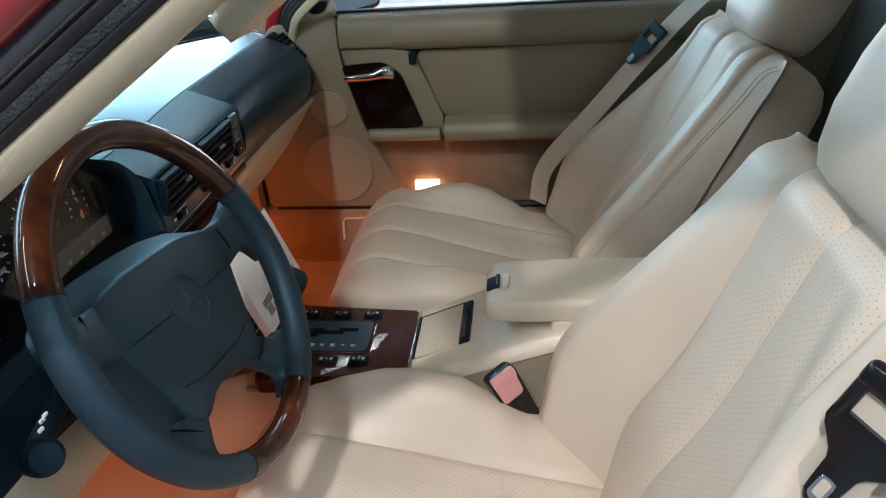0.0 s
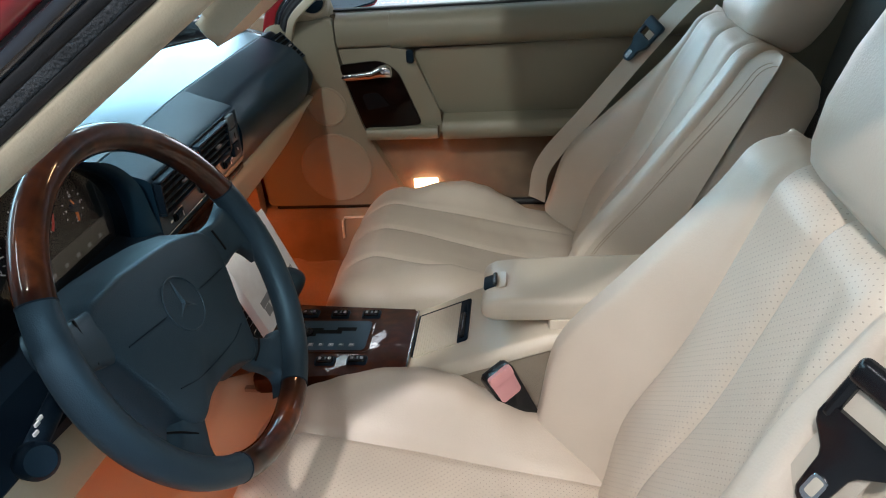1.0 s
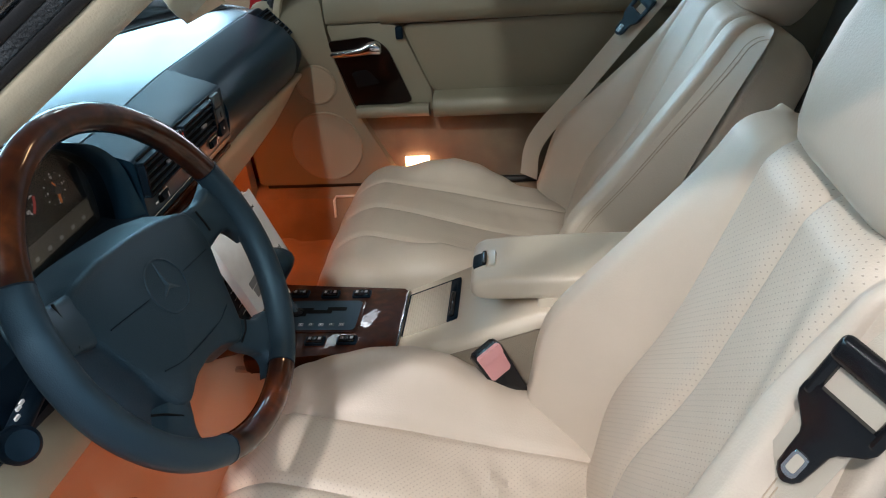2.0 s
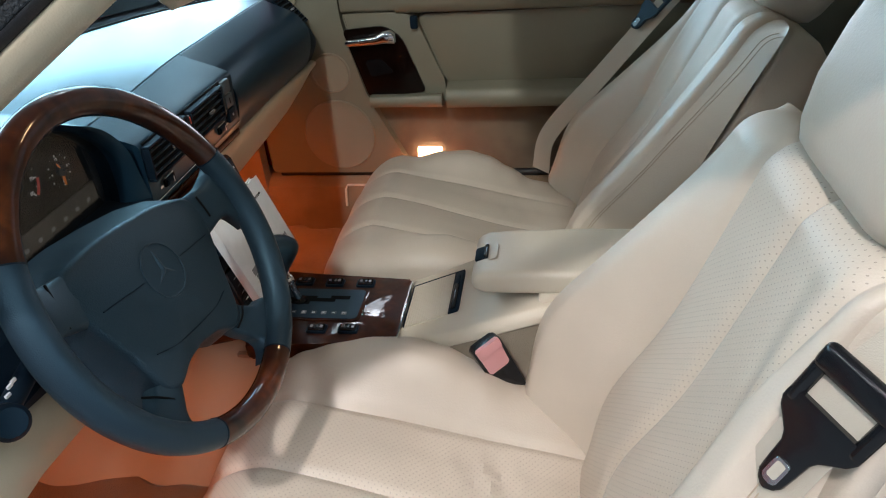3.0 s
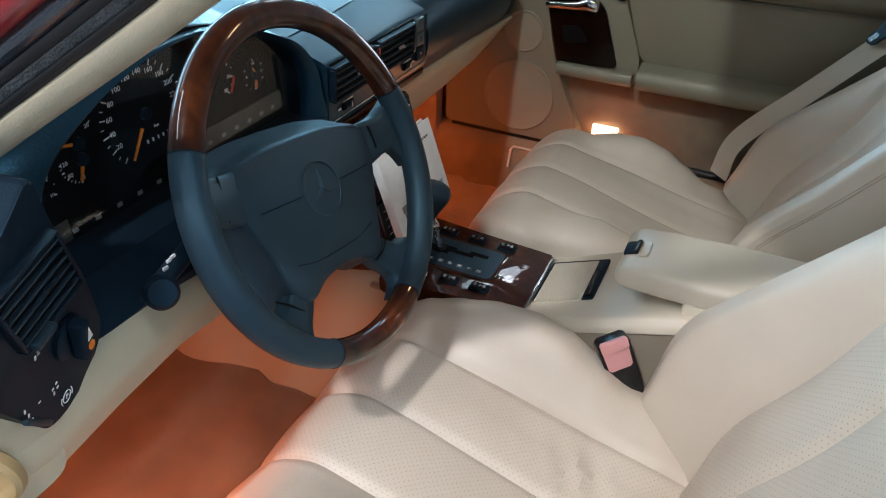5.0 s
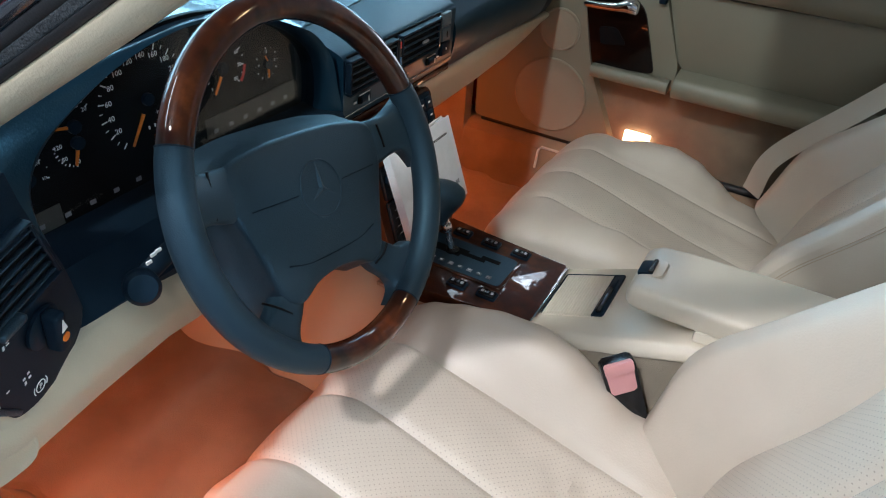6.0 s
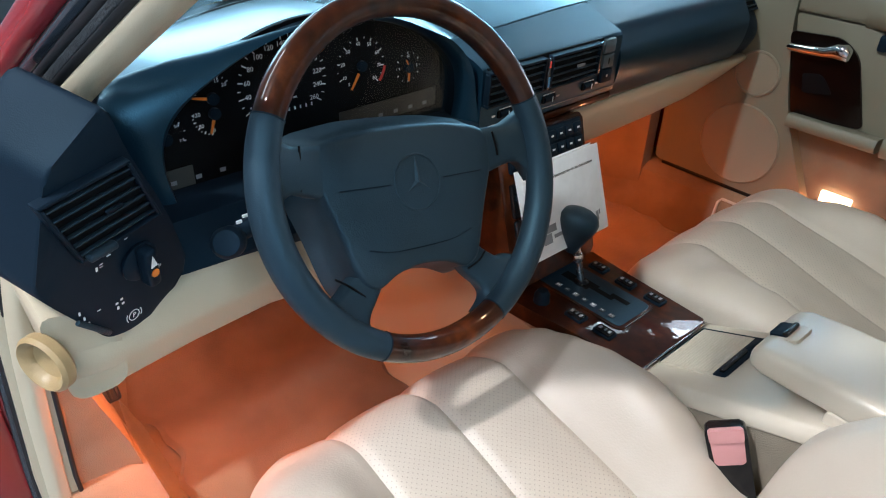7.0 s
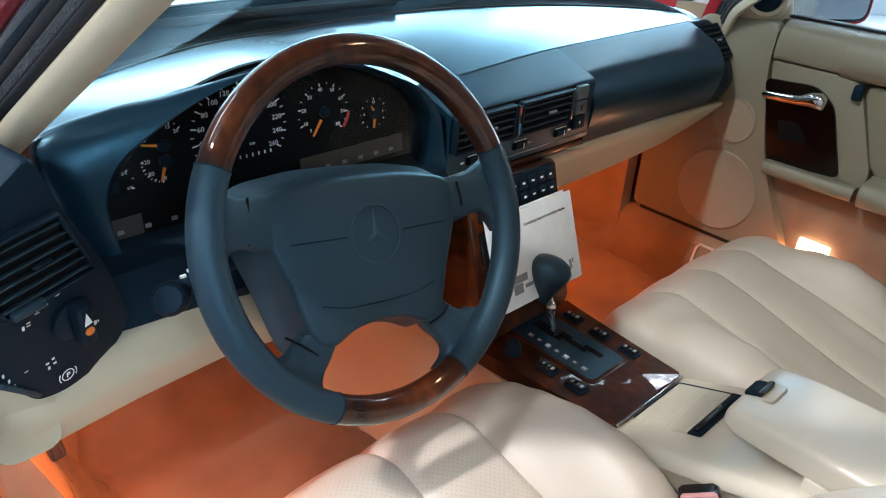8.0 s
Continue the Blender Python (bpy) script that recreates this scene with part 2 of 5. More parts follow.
def prism(pts, lo, hi, bev=0.0, seg=2, m=None, bm=None):
    """A plate of the given outline, from height lo to hi."""
    bm = bm or bmesh.new()
    a = [bm.verts.new((x, y, lo)) for x, y in pts]
    b = [bm.verts.new((x, y, hi)) for x, y in pts]
    n = len(pts)
    f = [bm.faces.new(a[::-1]), bm.faces.new(b)]
    f += [bm.faces.new((a[i], a[(i + 1) % n], b[(i + 1) % n], b[i])) for i in range(n)]
    if bev:
        edges = list({e for e in f[1].edges} | {e for e in f[0].edges})
        bmesh.ops.bevel(bm, geom=edges, offset=bev, segments=seg, profile=0.5, affect="EDGES")
    if m is not None:
        bmesh.ops.transform(bm, matrix=m, verts=list({v for v in bm.verts}))
    return bm


def rounded(pts, r, n=4):
    """The outline with its corners rounded by r."""
    out = []
    k = len(pts)
    for i in range(k):
        p, a, b = Vector(pts[i]), Vector(pts[i - 1]), Vector(pts[(i + 1) % k])
        rr = r[i] if isinstance(r, (list, tuple)) else r
        u, v = (a - p), (b - p)
        d = min(rr, u.length * 0.45, v.length * 0.45)
        s, e = p + u.normalized() * d, p + v.normalized() * d
        for j in range(n + 1):
            t = j / n
            out.append(tuple((1 - t) ** 2 * s + 2 * t * (1 - t) * p + t * t * e))
    return out


def sheet(fn, nu, nv, uv=None, bm=None):
    """A grid of fn(s, t) for s, t from 0 to 1, with a UV map in metres if given."""
    bm = bm or bmesh.new()
    vs = [[bm.verts.new(fn(i / nu, j / nv)) for j in range(nv + 1)] for i in range(nu + 1)]
    lay = bm.loops.layers.uv.verify() if uv else None
    for i in range(nu):
        for j in range(nv):
            f = bm.faces.new((vs[i][j], vs[i + 1][j], vs[i + 1][j + 1], vs[i][j + 1]))
            if uv:
                for lp, (a, b) in zip(f.loops, ((i, j), (i + 1, j), (i + 1, j + 1), (i, j + 1))):
                    lp[lay].uv = uv(a / nu, b / nv)
    return bm


def loft(rings, closed=True, caps=True, bm=None):
    """Skins rings of equal length."""
    bm = bm or bmesh.new()
    vs = [[bm.verts.new(p) for p in r] for r in rings]
    n = len(rings[0])
    for a, b in zip(vs, vs[1:]):
        for i in range(n if closed else n - 1):
            bm.faces.new((a[i], a[(i + 1) % n], b[(i + 1) % n], b[i]))
    if caps and closed:
        bm.faces.new(vs[0][::-1])
        bm.faces.new(vs[-1])
    return bm


def sweep(path, profile, up=(0, 0, 1), closed=False, caps=True, bm=None):
    """Carries the 2D profile (side, up) along the path."""
    path = [Vector(p) for p in path]
    rings = []
    k = len(path)
    for i, p in enumerate(path):
        a = path[i - 1] if (closed or i) else p
        b = path[(i + 1) % k] if (closed or i < k - 1) else p
        d = (b - a).normalized()
        side = d.cross(Vector(up)).normalized()
        u = side.cross(d)
        rings.append([p + side * x + u * y for x, y in profile])
    if closed:
        rings.append(rings[0])
    bm = loft(rings, True, caps and not closed, bm)
    if closed:
        bmesh.ops.remove_doubles(bm, verts=bm.verts, dist=1e-6)
    return bm


def circle(r, n=12, ry=None, turn=0.0):
    return [(r * math.cos(2 * math.pi * i / n + turn), (ry or r) * math.sin(2 * math.pi * i / n + turn)) for i in range(n)]


def rod(a, b, r, n=12, bm=None):
    up = (0, 0, 1) if abs((Vector(b) - Vector(a)).normalized().z) < 0.9 else (0, 1, 0)
    return sweep([a, b], circle(r, n), up, bm=bm)


def lathe(profile, n=32, m=None, bm=None):
    """Turns (radius, height) points round z."""
    rings = [[(r * math.cos(2 * math.pi * i / n), r * math.sin(2 * math.pi * i / n), h) for i in range(n)] for r, h in profile]
    bm = loft(rings, True, True, bm)
    if m is not None:
        bmesh.ops.transform(bm, matrix=m, verts=bm.verts[:])
    return bm


def curve(pts, n=8):
    """A smooth line through the points (Catmull-Rom)."""
    p = [Vector(q) for q in pts]
    p = [2 * p[0] - p[1]] + p + [2 * p[-1] - p[-2]]
    out = []
    for i in range(1, len(p) - 2):
        for j in range(n):
            t = j / n
            a, b, c, d = p[i - 1], p[i], p[i + 1], p[i + 2]
            out.append(0.5 * (2 * b + (c - a) * t + (2 * a - 5 * b + 4 * c - d) * t * t + (3 * b - a - 3 * c + d) * t ** 3))
    out.append(p[-2])
    return out


def lettering(text, size, m, material, parent, name="lettering", depth=0.0002):
    cu = bpy.data.curves.new("tmp", "FONT")
    cu.body, cu.size, cu.align_x, cu.align_y, cu.extrude = text, size, "CENTER", "CENTER", depth
    cu.resolution_u = 2
    tmp = bpy.data.objects.new("tmp", cu)
    scene.collection.objects.link(tmp)
    me = bpy.data.meshes.new_from_object(tmp.evaluated_get(bpy.context.evaluated_depsgraph_get()))
    bpy.data.objects.remove(tmp)
    me.name = name
    me.transform(m)
    me.materials.append(material)
    ob = new(name, me)
    ob.parent = parent
    return ob


def frame_from(o, x, y):
    """A pose with origin o, x axis x and y axis close to y."""
    x = Vector(x).normalized()
    z = x.cross(Vector(y)).normalized()
    y = z.cross(x)
    return Matrix(((x.x, y.x, z.x, o[0]), (x.y, y.y, z.y, o[1]), (x.z, y.z, z.z, o[2]), (0, 0, 0, 1)))


def smooth01(t):
    t = max(0.0, min(1.0, t))
    return t * t * (3 - 2 * t)


def edge_drop(d, r):
    """How far a surface with rounded edges of radius r lies below its top, d metres from the edge."""
    if d >= r:
        return 0.0
    d = max(0.0, d)
    return r - math.sqrt(max(0.0, r * r - (r - d) ** 2))

# ---- hall ----
tagged(finish("ground", box((0, 0, -0.30), (14, 14, 0.1)), M_CONCRETE), "grey coated showroom floor under the car", "floor", kind="structure")
for n, (c, s) in enumerate((((0, 7.05, 1.65), (14.2, 0.1, 3.8)), ((0, -7.05, 1.65), (14.2, 0.1, 3.8)), ((7.05, 0, 1.65), (0.1, 14, 3.8)), ((-7.05, 0, 1.65), (0.1, 14, 3.8)))):
    tagged(finish("wall_%d" % (n + 1), box(c, s), M_WALL), "pale grey painted hall wall", "wall", kind="structure")
tagged(finish("ceiling", box((0, 0, 3.60), (14.2, 14.2, 0.1)), M_CEILING), "dark grey hall ceiling", "ceiling", kind="structure")
# high windows that the dash top mirrors
tagged(finish("backdrop", box((6.97, 4.5, 2.62), (0.04, 4.6, 1.55)), M_DAY), "bright daylight panel added high on the hall wall", "backdrop", kind="structure")
tagged(finish("backdrop", box((2.8, 6.97, 2.62), (8.0, 0.04, 1.55)), M_DAY), "bright daylight panel added high on the hall wall", "backdrop", kind="structure")
tagged(finish("backdrop", box((6.97, -0.6, 0.9), (0.04, 5.0, 1.9)), M_PALE), "pale daylight beyond the hall", "backdrop", kind="structure")
# Unseen glow strip, added for the dash top to mirror.
tagged(finish("backdrop", box((6.2, 4.0, 3.53), (1.2, 4.4, 0.03)), M_DAY), "unseen glow strip added along the hall roof", "backdrop", kind="structure")
for x, y, w, d, mt, z in ((4.30, 0.98, 1.16, 0.72, M_PALE, 3.535), (4.05, 0.88, 0.50, 0.42, M_SKY, 3.515), (3.56, 1.84, 0.62, 0.40, M_PALE, 3.535), (3.36, 1.62, 0.30, 0.24, M_PALE, 3.515), (3.74, 1.98, 0.30, 0.12, M_SKY, 3.515)):
    tagged(finish("backdrop", box((x, y, z), (w, d, 0.02)), mt), "bright roof light pane", "backdrop", kind="structure")
# Unseen rear glow, added to brighten the reflection in the binnacle hood.
tagged(finish("backdrop", box((-1.0, -6.97, 2.85), (3.8, 0.04, 1.1)), M_DAY), "bright daylight panel added high on the hall wall", "backdrop", kind="structure")
shop = thing("hall_window", "high window frame in the hall wall", "window", kind="structure")
for k in range(5):
    part("mullion", box((6.92, 2.2 + 1.15 * k, 2.62), (0.06, 0.05, 1.60), 0.01), M_GREY, shop)
    part("mullion", box((-1.2 + 2.0 * k, 6.92, 2.62), (0.05, 0.06, 1.60), 0.01), M_GREY, shop)

# ---- car body ----
tagged(finish("floor", sheet(lambda s, t: (-0.70 + 1.40 * s, 0.92 - 2.0 * t, 0.05 + 0.42 * smooth01((0.92 - 2.0 * t - 0.42) / 0.42) + 0.004 * noise.noise((s * 9, t * 12, 0))), 40, 60), M_CARPET), "tan carpeted car floor with rising toe board", "floor", kind="structure")


def tunnel():
    rings = []
    for y in (-0.9, -0.4, -0.05, 0.03, 0.10, 0.18, 0.26, 0.35, 0.45, 0.55, 0.75, 0.9):
        w = smooth01((y + 0.05) / 0.2)
        k = 1 + 0.22 * smooth01((y - 0.1) / 0.5)
        half = [(0.155 + 0.085 * w, 0.03), (0.143 + 0.055 * w, 0.085), (0.13 + 0.030 * w, 0.16), (0.105 + 0.012 * w, 0.228), (0.085, 0.246), (0.05, 0.25)]
        rings.append([(side * x * k, y, z + 0.10 * smooth01((y - 0.1) / 0.6) * min(1.0, (z - 0.03) / 0.1)) for side, row in ((-1, half), (1, half[::-1])) for x, z in row])
    return loft(rings, True, True)


tagged(finish("transmission_tunnel", tunnel(), M_VINYL), "beige trimmed transmission tunnel", "tunnel", kind="structure")
tagged(finish("firewall", box((0, 0.93, 0.27), (1.6, 0.06, 0.68)), M_CARPET), "carpeted bulkhead ahead of the footwells", "bulkhead", kind="structure")


def sill(side):
    s = side
    prof = [(0.62, 0.04), (0.655, 0.10), (0.668, 0.158), (0.69, 0.172), (0.74, 0.172), (0.79, 0.165), (0.80, 0.02), (0.70, 0.0)]
    return loft([[(s * x, y, z) for x, z in prof] for y in (0.95, 0.4, 0.0, -0.4, -0.8, -1.1)])


for side, nm in ((1, "sill_1"), (-1, "sill_2")):
    tagged(finish(nm, sill(side), M_CARPET), "carpet-covered door sill", "sill", kind="structure")
    if side > 0:
        tagged(finish("seal", sweep([(side * 0.712, y, 0.180) for y in (0.33, 0.1, -0.3, -0.8)], circle(0.009, 10)), M_RUBBER), "black rubber door seal along the sill", "seal", kind="structure")


def kick_panel(side):
    s = side
    bm = loft([[(s * 0.70, 0.36, z) for z in (0.05, 0.62)] + [(s * 0.66, 0.36, 0.62), (s * 0.66, 0.36, 0.05)],
               [(s * 0.70, 0.90, z) for z in (0.05, 0.55)] + [(s * 0.63, 0.90, 0.55), (s * 0.63, 0.90, 0.05)]])
    return bm


for side, nm in ((1, "kick_panel_1"), (-1, "kick_panel_2")):
    tagged(finish(nm, kick_panel(side), M_CARPET), "carpeted kick panel at the end of the footwell", "panel", kind="structure")
tagged(finish("trim", sweep([(0.650, 0.14, 0.110), (0.661, 0.14, 0.155), (0.668, 0.135, 0.163), (0.668, 0.06, 0.164)], circle(0.0035, 8), (0, 1, 0)), M_BEIGEPLASTIC), "beige edging of the sill pocket", "trim", kind="structure")


def fender(side):
    s = side
    return box((s * 0.84, 0.70, 0.22), (0.10, 0.86, 0.90), 0.03)


for side in (1, -1):
    f = thing("fender", "red painted front wing of the car", "car wing")
    part("panel", fender(side), M_PAINT, f)
    if side < 0:
        part("door_jamb", loft([[(x0, 0.25, z), (x1, 0.238, z), (x1 + 0.01, 0.30, z), (x0, 0.31, z)] for z, x0, x1 in ((0.02, -0.80, -0.752), (0.20, -0.795, -0.752), (0.42, -0.775, -0.735), (0.60, -0.75, -0.705))]), M_VINYL, f, "beige trimmed door jamb")
        part("kick_trim", loft([[(x0, 0.245, z), (x1, 0.235, z), (x1 + 0.01, 0.42, z), (x0, 0.42, z)] for z, x0, x1 in ((0.02, -0.755, -0.655), (0.12, -0.755, -0.668), (0.21, -0.752, -0.682), (0.34, -0.742, -0.715), (0.45, -0.735, -0.71))]), M_CARPET, f, "carpeted kick trim")
        part("jamb_seal", sweep([(-0.7535, 0.236, 0.05), (-0.7535, 0.236, 0.2), (-0.737, 0.236, 0.42)], circle(0.003, 8), (0, 1, 0)), M_RUBBER, f, "black rubber door seal")

bonnet = thing("bonnet", "glossy red car bonnet ahead of the windscreen", "bonnet")
part("panel", sheet(lambda s, t: (-0.86 + 1.72 * s, 0.70 + 1.3 * t, 0.70 - 0.05 * (2 * s - 1) ** 4 - 0.12 * t * t), 24, 16), M_PAINT, bonnet)
cowl = thing("cowl", "black windscreen cowl panel", "cowl")
part("panel", sheet(lambda s, t: (-0.80 + 1.60 * s, 0.56 + 0.16 * t - 0.10 * (2 * s - 1) ** 2, 0.675 + 0.02 * t), 24, 4), M_FRIT, cowl)
frit = lambda x, d: (x, 0.575 - 0.27 * (abs(x) / 0.62) ** 2 + d, 0.690 + 0.10 * d)
part("screen_base", sheet(lambda s, t: frit(-0.66 + 1.32 * s, 0.085 * t), 40, 3), M_FRIT, cowl, "black band along the windscreen base")
for x0 in (-0.55, 0.0):
    w = thing("wiper", "black windscreen wiper at rest", "wiper", group="wipers")
    part("arm", rod((x0, 0.60, 0.705), (x0 + 0.5, 0.555, 0.72), 0.006), M_BLACK, w)
    part("blade", rod((x0 + 0.05, 0.575, 0.70), (x0 + 0.62, 0.54, 0.70), 0.008), M_RUBBER, w)

# windscreen pillars: a straight run up and back from the dash to the header
P_LO, P_HI = Vector((-0.646, 0.15, 0.70)), Vector((-0.496, -0.40, 1.077))


def pillar_path(side):
    pts = [(-0.775, 0.235, 0.05), (-0.765, 0.235, 0.22), (-0.745, 0.232, 0.42), (-0.715, 0.222, 0.56), (-0.680, 0.195, 0.645), P_LO, P_LO.lerp(P_HI, 0.3), P_LO.lerp(P_HI, 0.65), P_HI]
    return [Vector((-side * p.x, p.y, p.z)) for p in curve(pts, 5)]


for side in (1, -1):
    p = thing("windscreen_pillar", "beige trimmed windscreen pillar with black rubber seal", "pillar", kind="structure")
    path = pillar_path(side)
    s = -side

    def along(corners, r):
        prof = rounded(corners, r)
        rings = []
        for n, c in enumerate(path):
            d = (path[min(n + 1, len(path) - 1)] - path[max(n - 1, 0)]).normalized()
            out = Vector((-side * -1.0, 0, 0)) * 1.0
            out = (Vector((side, 0, 0)) - d * d.x * side).normalized()
            up = d.cross(out) * (1 if side > 0 else -1)
            if up.y < 0:
                up = -up
            rings.append([c + out * x + up * y for x, y in prof])
        return loft(rings)

    # bands stacked from the cabin trim out to the painted frame
    part("trim", along([(-0.004, 0.0000), (0.010, -0.0006), (0.018, 0.0070), (0.022, 0.0168), (0.002, 0.0197)], [0.004, 0.006, 0.012, 0.004, 0.006]), M_VINYL, p)
    part("rubber_seal", along([(0.004, 0.0162), (0.023, 0.0168), (0.027, 0.0226), (0.008, 0.0232)], 0.003), M_RUBBER, p)
    part("felt_strip", along([(0.006, 0.0223), (0.0255, 0.0223), (0.0285, 0.0299), (0.008, 0.0302)], 0.002), M_FELT, p, "dark grey felt run")
    part("outer_seal", along([(0.008, 0.0290), (0.029, 0.0290), (0.033, 0.0371), (0.010, 0.0377)], 0.004), M_RUBBER, p)
    part("gloss_strip", along([(0.010, 0.0365), (0.030, 0.0365), (0.037, 0.0418), (0.036, 0.0476), (0.012, 0.0476)], 0.005), M_STRIP, p, "gloss black drip strip")
    part("strip_gap", along([(0.012, 0.0464), (0.034, 0.0464), (0.034, 0.0505), (0.012, 0.0505)], 0.001), M_RUBBER, p)
    part("paint_edge", along([(0.012, 0.0493), (0.038, 0.0493), (0.046, 0.0568), (0.046, 0.0783), (0.012, 0.0783)], 0.006), M_PAINT, p)
header = thing("windscreen_header", "beige trimmed windscreen header rail", "header rail", kind="structure")
part("rail", sweep(curve([(-0.50, -0.40, 1.085), (-0.32, -0.285, 1.095), (0, -0.235, 1.10), (0.32, -0.285, 1.095), (0.50, -0.40, 1.085)], 5), rounded([(-0.03, -0.02), (0.03, -0.02), (0.03, 0.02), (-0.03, 0.02)], 0.01)), M_VINYL, header)
# Unseen lamp, added to warm the passenger side from the header.
dome = thing("added_fill_lamp", "unseen warm fill lamp added under the windscreen header", "interior lamp")
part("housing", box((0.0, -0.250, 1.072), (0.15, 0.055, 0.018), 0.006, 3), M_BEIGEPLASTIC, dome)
part("lens", box((0.0, -0.250, 1.0605), (0.11, 0.036, 0.006), 0.002), M_WARMLENS, dome, "lit frosted lens of the added lamp")
area_lamp("added_fill_light", (0.0, -0.250, 1.055), (0.10, -0.22, 0.0), 0.10, 0.03, 0.40, (1.0, 0.60, 0.30))
tagged(finish("windscreen", loft([[(-0.64, 0.24, 0.70), (-0.3, 0.50, 0.69), (0.3, 0.50, 0.69), (0.64, 0.24, 0.70)], [(-0.50, -0.38, 1.09), (-0.3, -0.26, 1.105), (0.3, -0.26, 1.105), (0.50, -0.38, 1.09)]], False, False), M_SCREEN), "faintly tinted windscreen glass", "windscreen", kind="structure")

roof = thing("hardtop", "hardtop roof with light cloth lining over the seats", "car roof", kind="structure")
ROOF_X = (-0.56, -0.42, -0.2, 0, 0.2, 0.42, 0.56)
bow = lambda x, y: y + (0.14 * (1 - (x / 0.56) ** 2) if y > -0.4 else 0.0)
crown = lambda x: 0.035 * (1 - (x / 0.56) ** 2)
part("roof_panel", loft([[(x * k, bow(x, y), z + crown(x)) for x in ROOF_X] + [(x * k, bow(x, y), z - 0.025 + crown(x)) for x in ROOF_X[::-1]] for y, z, k in ((-0.38, 1.085, 0.93), (-0.55, 1.10, 1.09), (-0.85, 1.10, 1.13), (-1.15, 1.07, 1.05))]), M_VINYL, roof)
part("rear_quarter", loft([[(0.56, y, z), (0.56 + 0.10 * (1.07 - z) / 0.4, y, z), (0.50 + 0.10 * (1.07 - z) / 0.4, y - 0.02, z), (0.50, y - 0.02, z)] for y, z in ((-1.0, 1.07), (-1.12, 0.70))]), M_VINYL, roof)
part("rear_quarter", loft([[(-0.56, y, z), (-0.56 - 0.10 * (1.07 - z) / 0.4, y, z), (-0.50 - 0.10 * (1.07 - z) / 0.4, y - 0.02, z), (-0.50, y - 0.02, z)] for y, z in ((-1.0, 1.07), (-1.12, 0.70))]), M_VINYL, roof)
part("rear_panel", box((0, -1.16, 0.90), (1.2, 0.03, 0.38)), M_VINYL, roof)
visor = thing("sun_visor", "beige padded sun visor folded by the pillar", "sun visor")
VM = frame_from((-0.510, -0.140, 0.893), (1, 0.13, -0.07), (0, -0.8, 0.6))
part("pad", prism(rounded([(0.0, 0.0), (0.115, 0.0), (0.115, 0.13), (-0.012, 0.13)], [0.012, 0.02, 0.03, 0.03], 6), -0.010, 0.010, 0.007, 3, VM), M_VINYL, visor)
part("hinge", rod((-0.53, -0.34, 1.055), (-0.50, -0.30, 1.05), 0.006), M_BEIGEPLASTIC, visor)

# ---- passenger door ----
door = thing("passenger_door", "closed beige leather-trimmed car door with wood handle panel", "car door")
X = 0.72
part("panel", loft([[(X + 0.005, y, 0.185), (X, y, 0.25), (X, y, 0.60), (X + 0.02, y, 0.674), (X + 0.10, y, 0.674), (X + 0.10, y, 0.185)] for y in (0.36, 0.1, -0.2, -0.6, -1.0)]), M_SUEDE, door, "suede-like lower door lining")


def yz(pts, lo, hi, bev, x=0.0):
    """A plate on the door: outline in (y, z), from x = hi inboard to x = lo."""
    return prism(pts, -hi, -lo, bev, 3, Matrix(((0, 0, -1, 0), (1, 0, 0, 0), (0, 1, 0, 0), (0, 0, 0, 1))))


# front trim carrier that runs down past the loudspeakers
carrier = rounded([(0.096, 0.60), (-0.075, 0.60), (-0.142, 0.435), (-0.142, 0.378), (0.040, 0.378), (0.052, 0.40)], [0.004, 0.03, 0.01, 0.01, 0.012, 0.01])
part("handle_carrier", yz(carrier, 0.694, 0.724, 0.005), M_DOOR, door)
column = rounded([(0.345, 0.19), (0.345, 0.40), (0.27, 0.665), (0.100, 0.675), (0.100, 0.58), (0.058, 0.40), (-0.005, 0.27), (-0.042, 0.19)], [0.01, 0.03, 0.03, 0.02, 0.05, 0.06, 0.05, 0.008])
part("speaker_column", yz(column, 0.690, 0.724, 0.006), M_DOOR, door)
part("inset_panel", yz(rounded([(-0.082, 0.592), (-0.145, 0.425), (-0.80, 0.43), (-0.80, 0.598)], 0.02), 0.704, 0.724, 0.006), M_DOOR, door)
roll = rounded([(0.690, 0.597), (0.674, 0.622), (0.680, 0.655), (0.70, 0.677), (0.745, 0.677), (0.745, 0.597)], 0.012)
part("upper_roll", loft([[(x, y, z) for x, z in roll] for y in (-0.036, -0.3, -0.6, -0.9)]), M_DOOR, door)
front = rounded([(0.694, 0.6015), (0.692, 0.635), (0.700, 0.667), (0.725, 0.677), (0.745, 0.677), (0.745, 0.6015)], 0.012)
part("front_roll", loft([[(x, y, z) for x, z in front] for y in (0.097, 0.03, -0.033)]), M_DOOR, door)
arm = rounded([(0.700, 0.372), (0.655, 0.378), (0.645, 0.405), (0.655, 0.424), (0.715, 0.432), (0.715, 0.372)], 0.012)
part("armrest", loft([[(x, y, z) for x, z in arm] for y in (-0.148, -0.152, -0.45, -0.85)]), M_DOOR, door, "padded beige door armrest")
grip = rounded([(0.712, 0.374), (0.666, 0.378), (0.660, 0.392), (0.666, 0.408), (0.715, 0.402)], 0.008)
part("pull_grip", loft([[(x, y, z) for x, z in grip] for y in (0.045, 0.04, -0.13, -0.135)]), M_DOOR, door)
part("wood_panel", yz(rounded([(0.098, 0.565), (-0.005, 0.572), (-0.045, 0.545), (-0.094, 0.41), (0.05, 0.398)], [0.012, 0.02, 0.03, 0.012, 0.012]), 0.688, 0.700, 0.0015), M_DARKWOOD, door, "burl wood handle panel with darkened colour", angle=20)
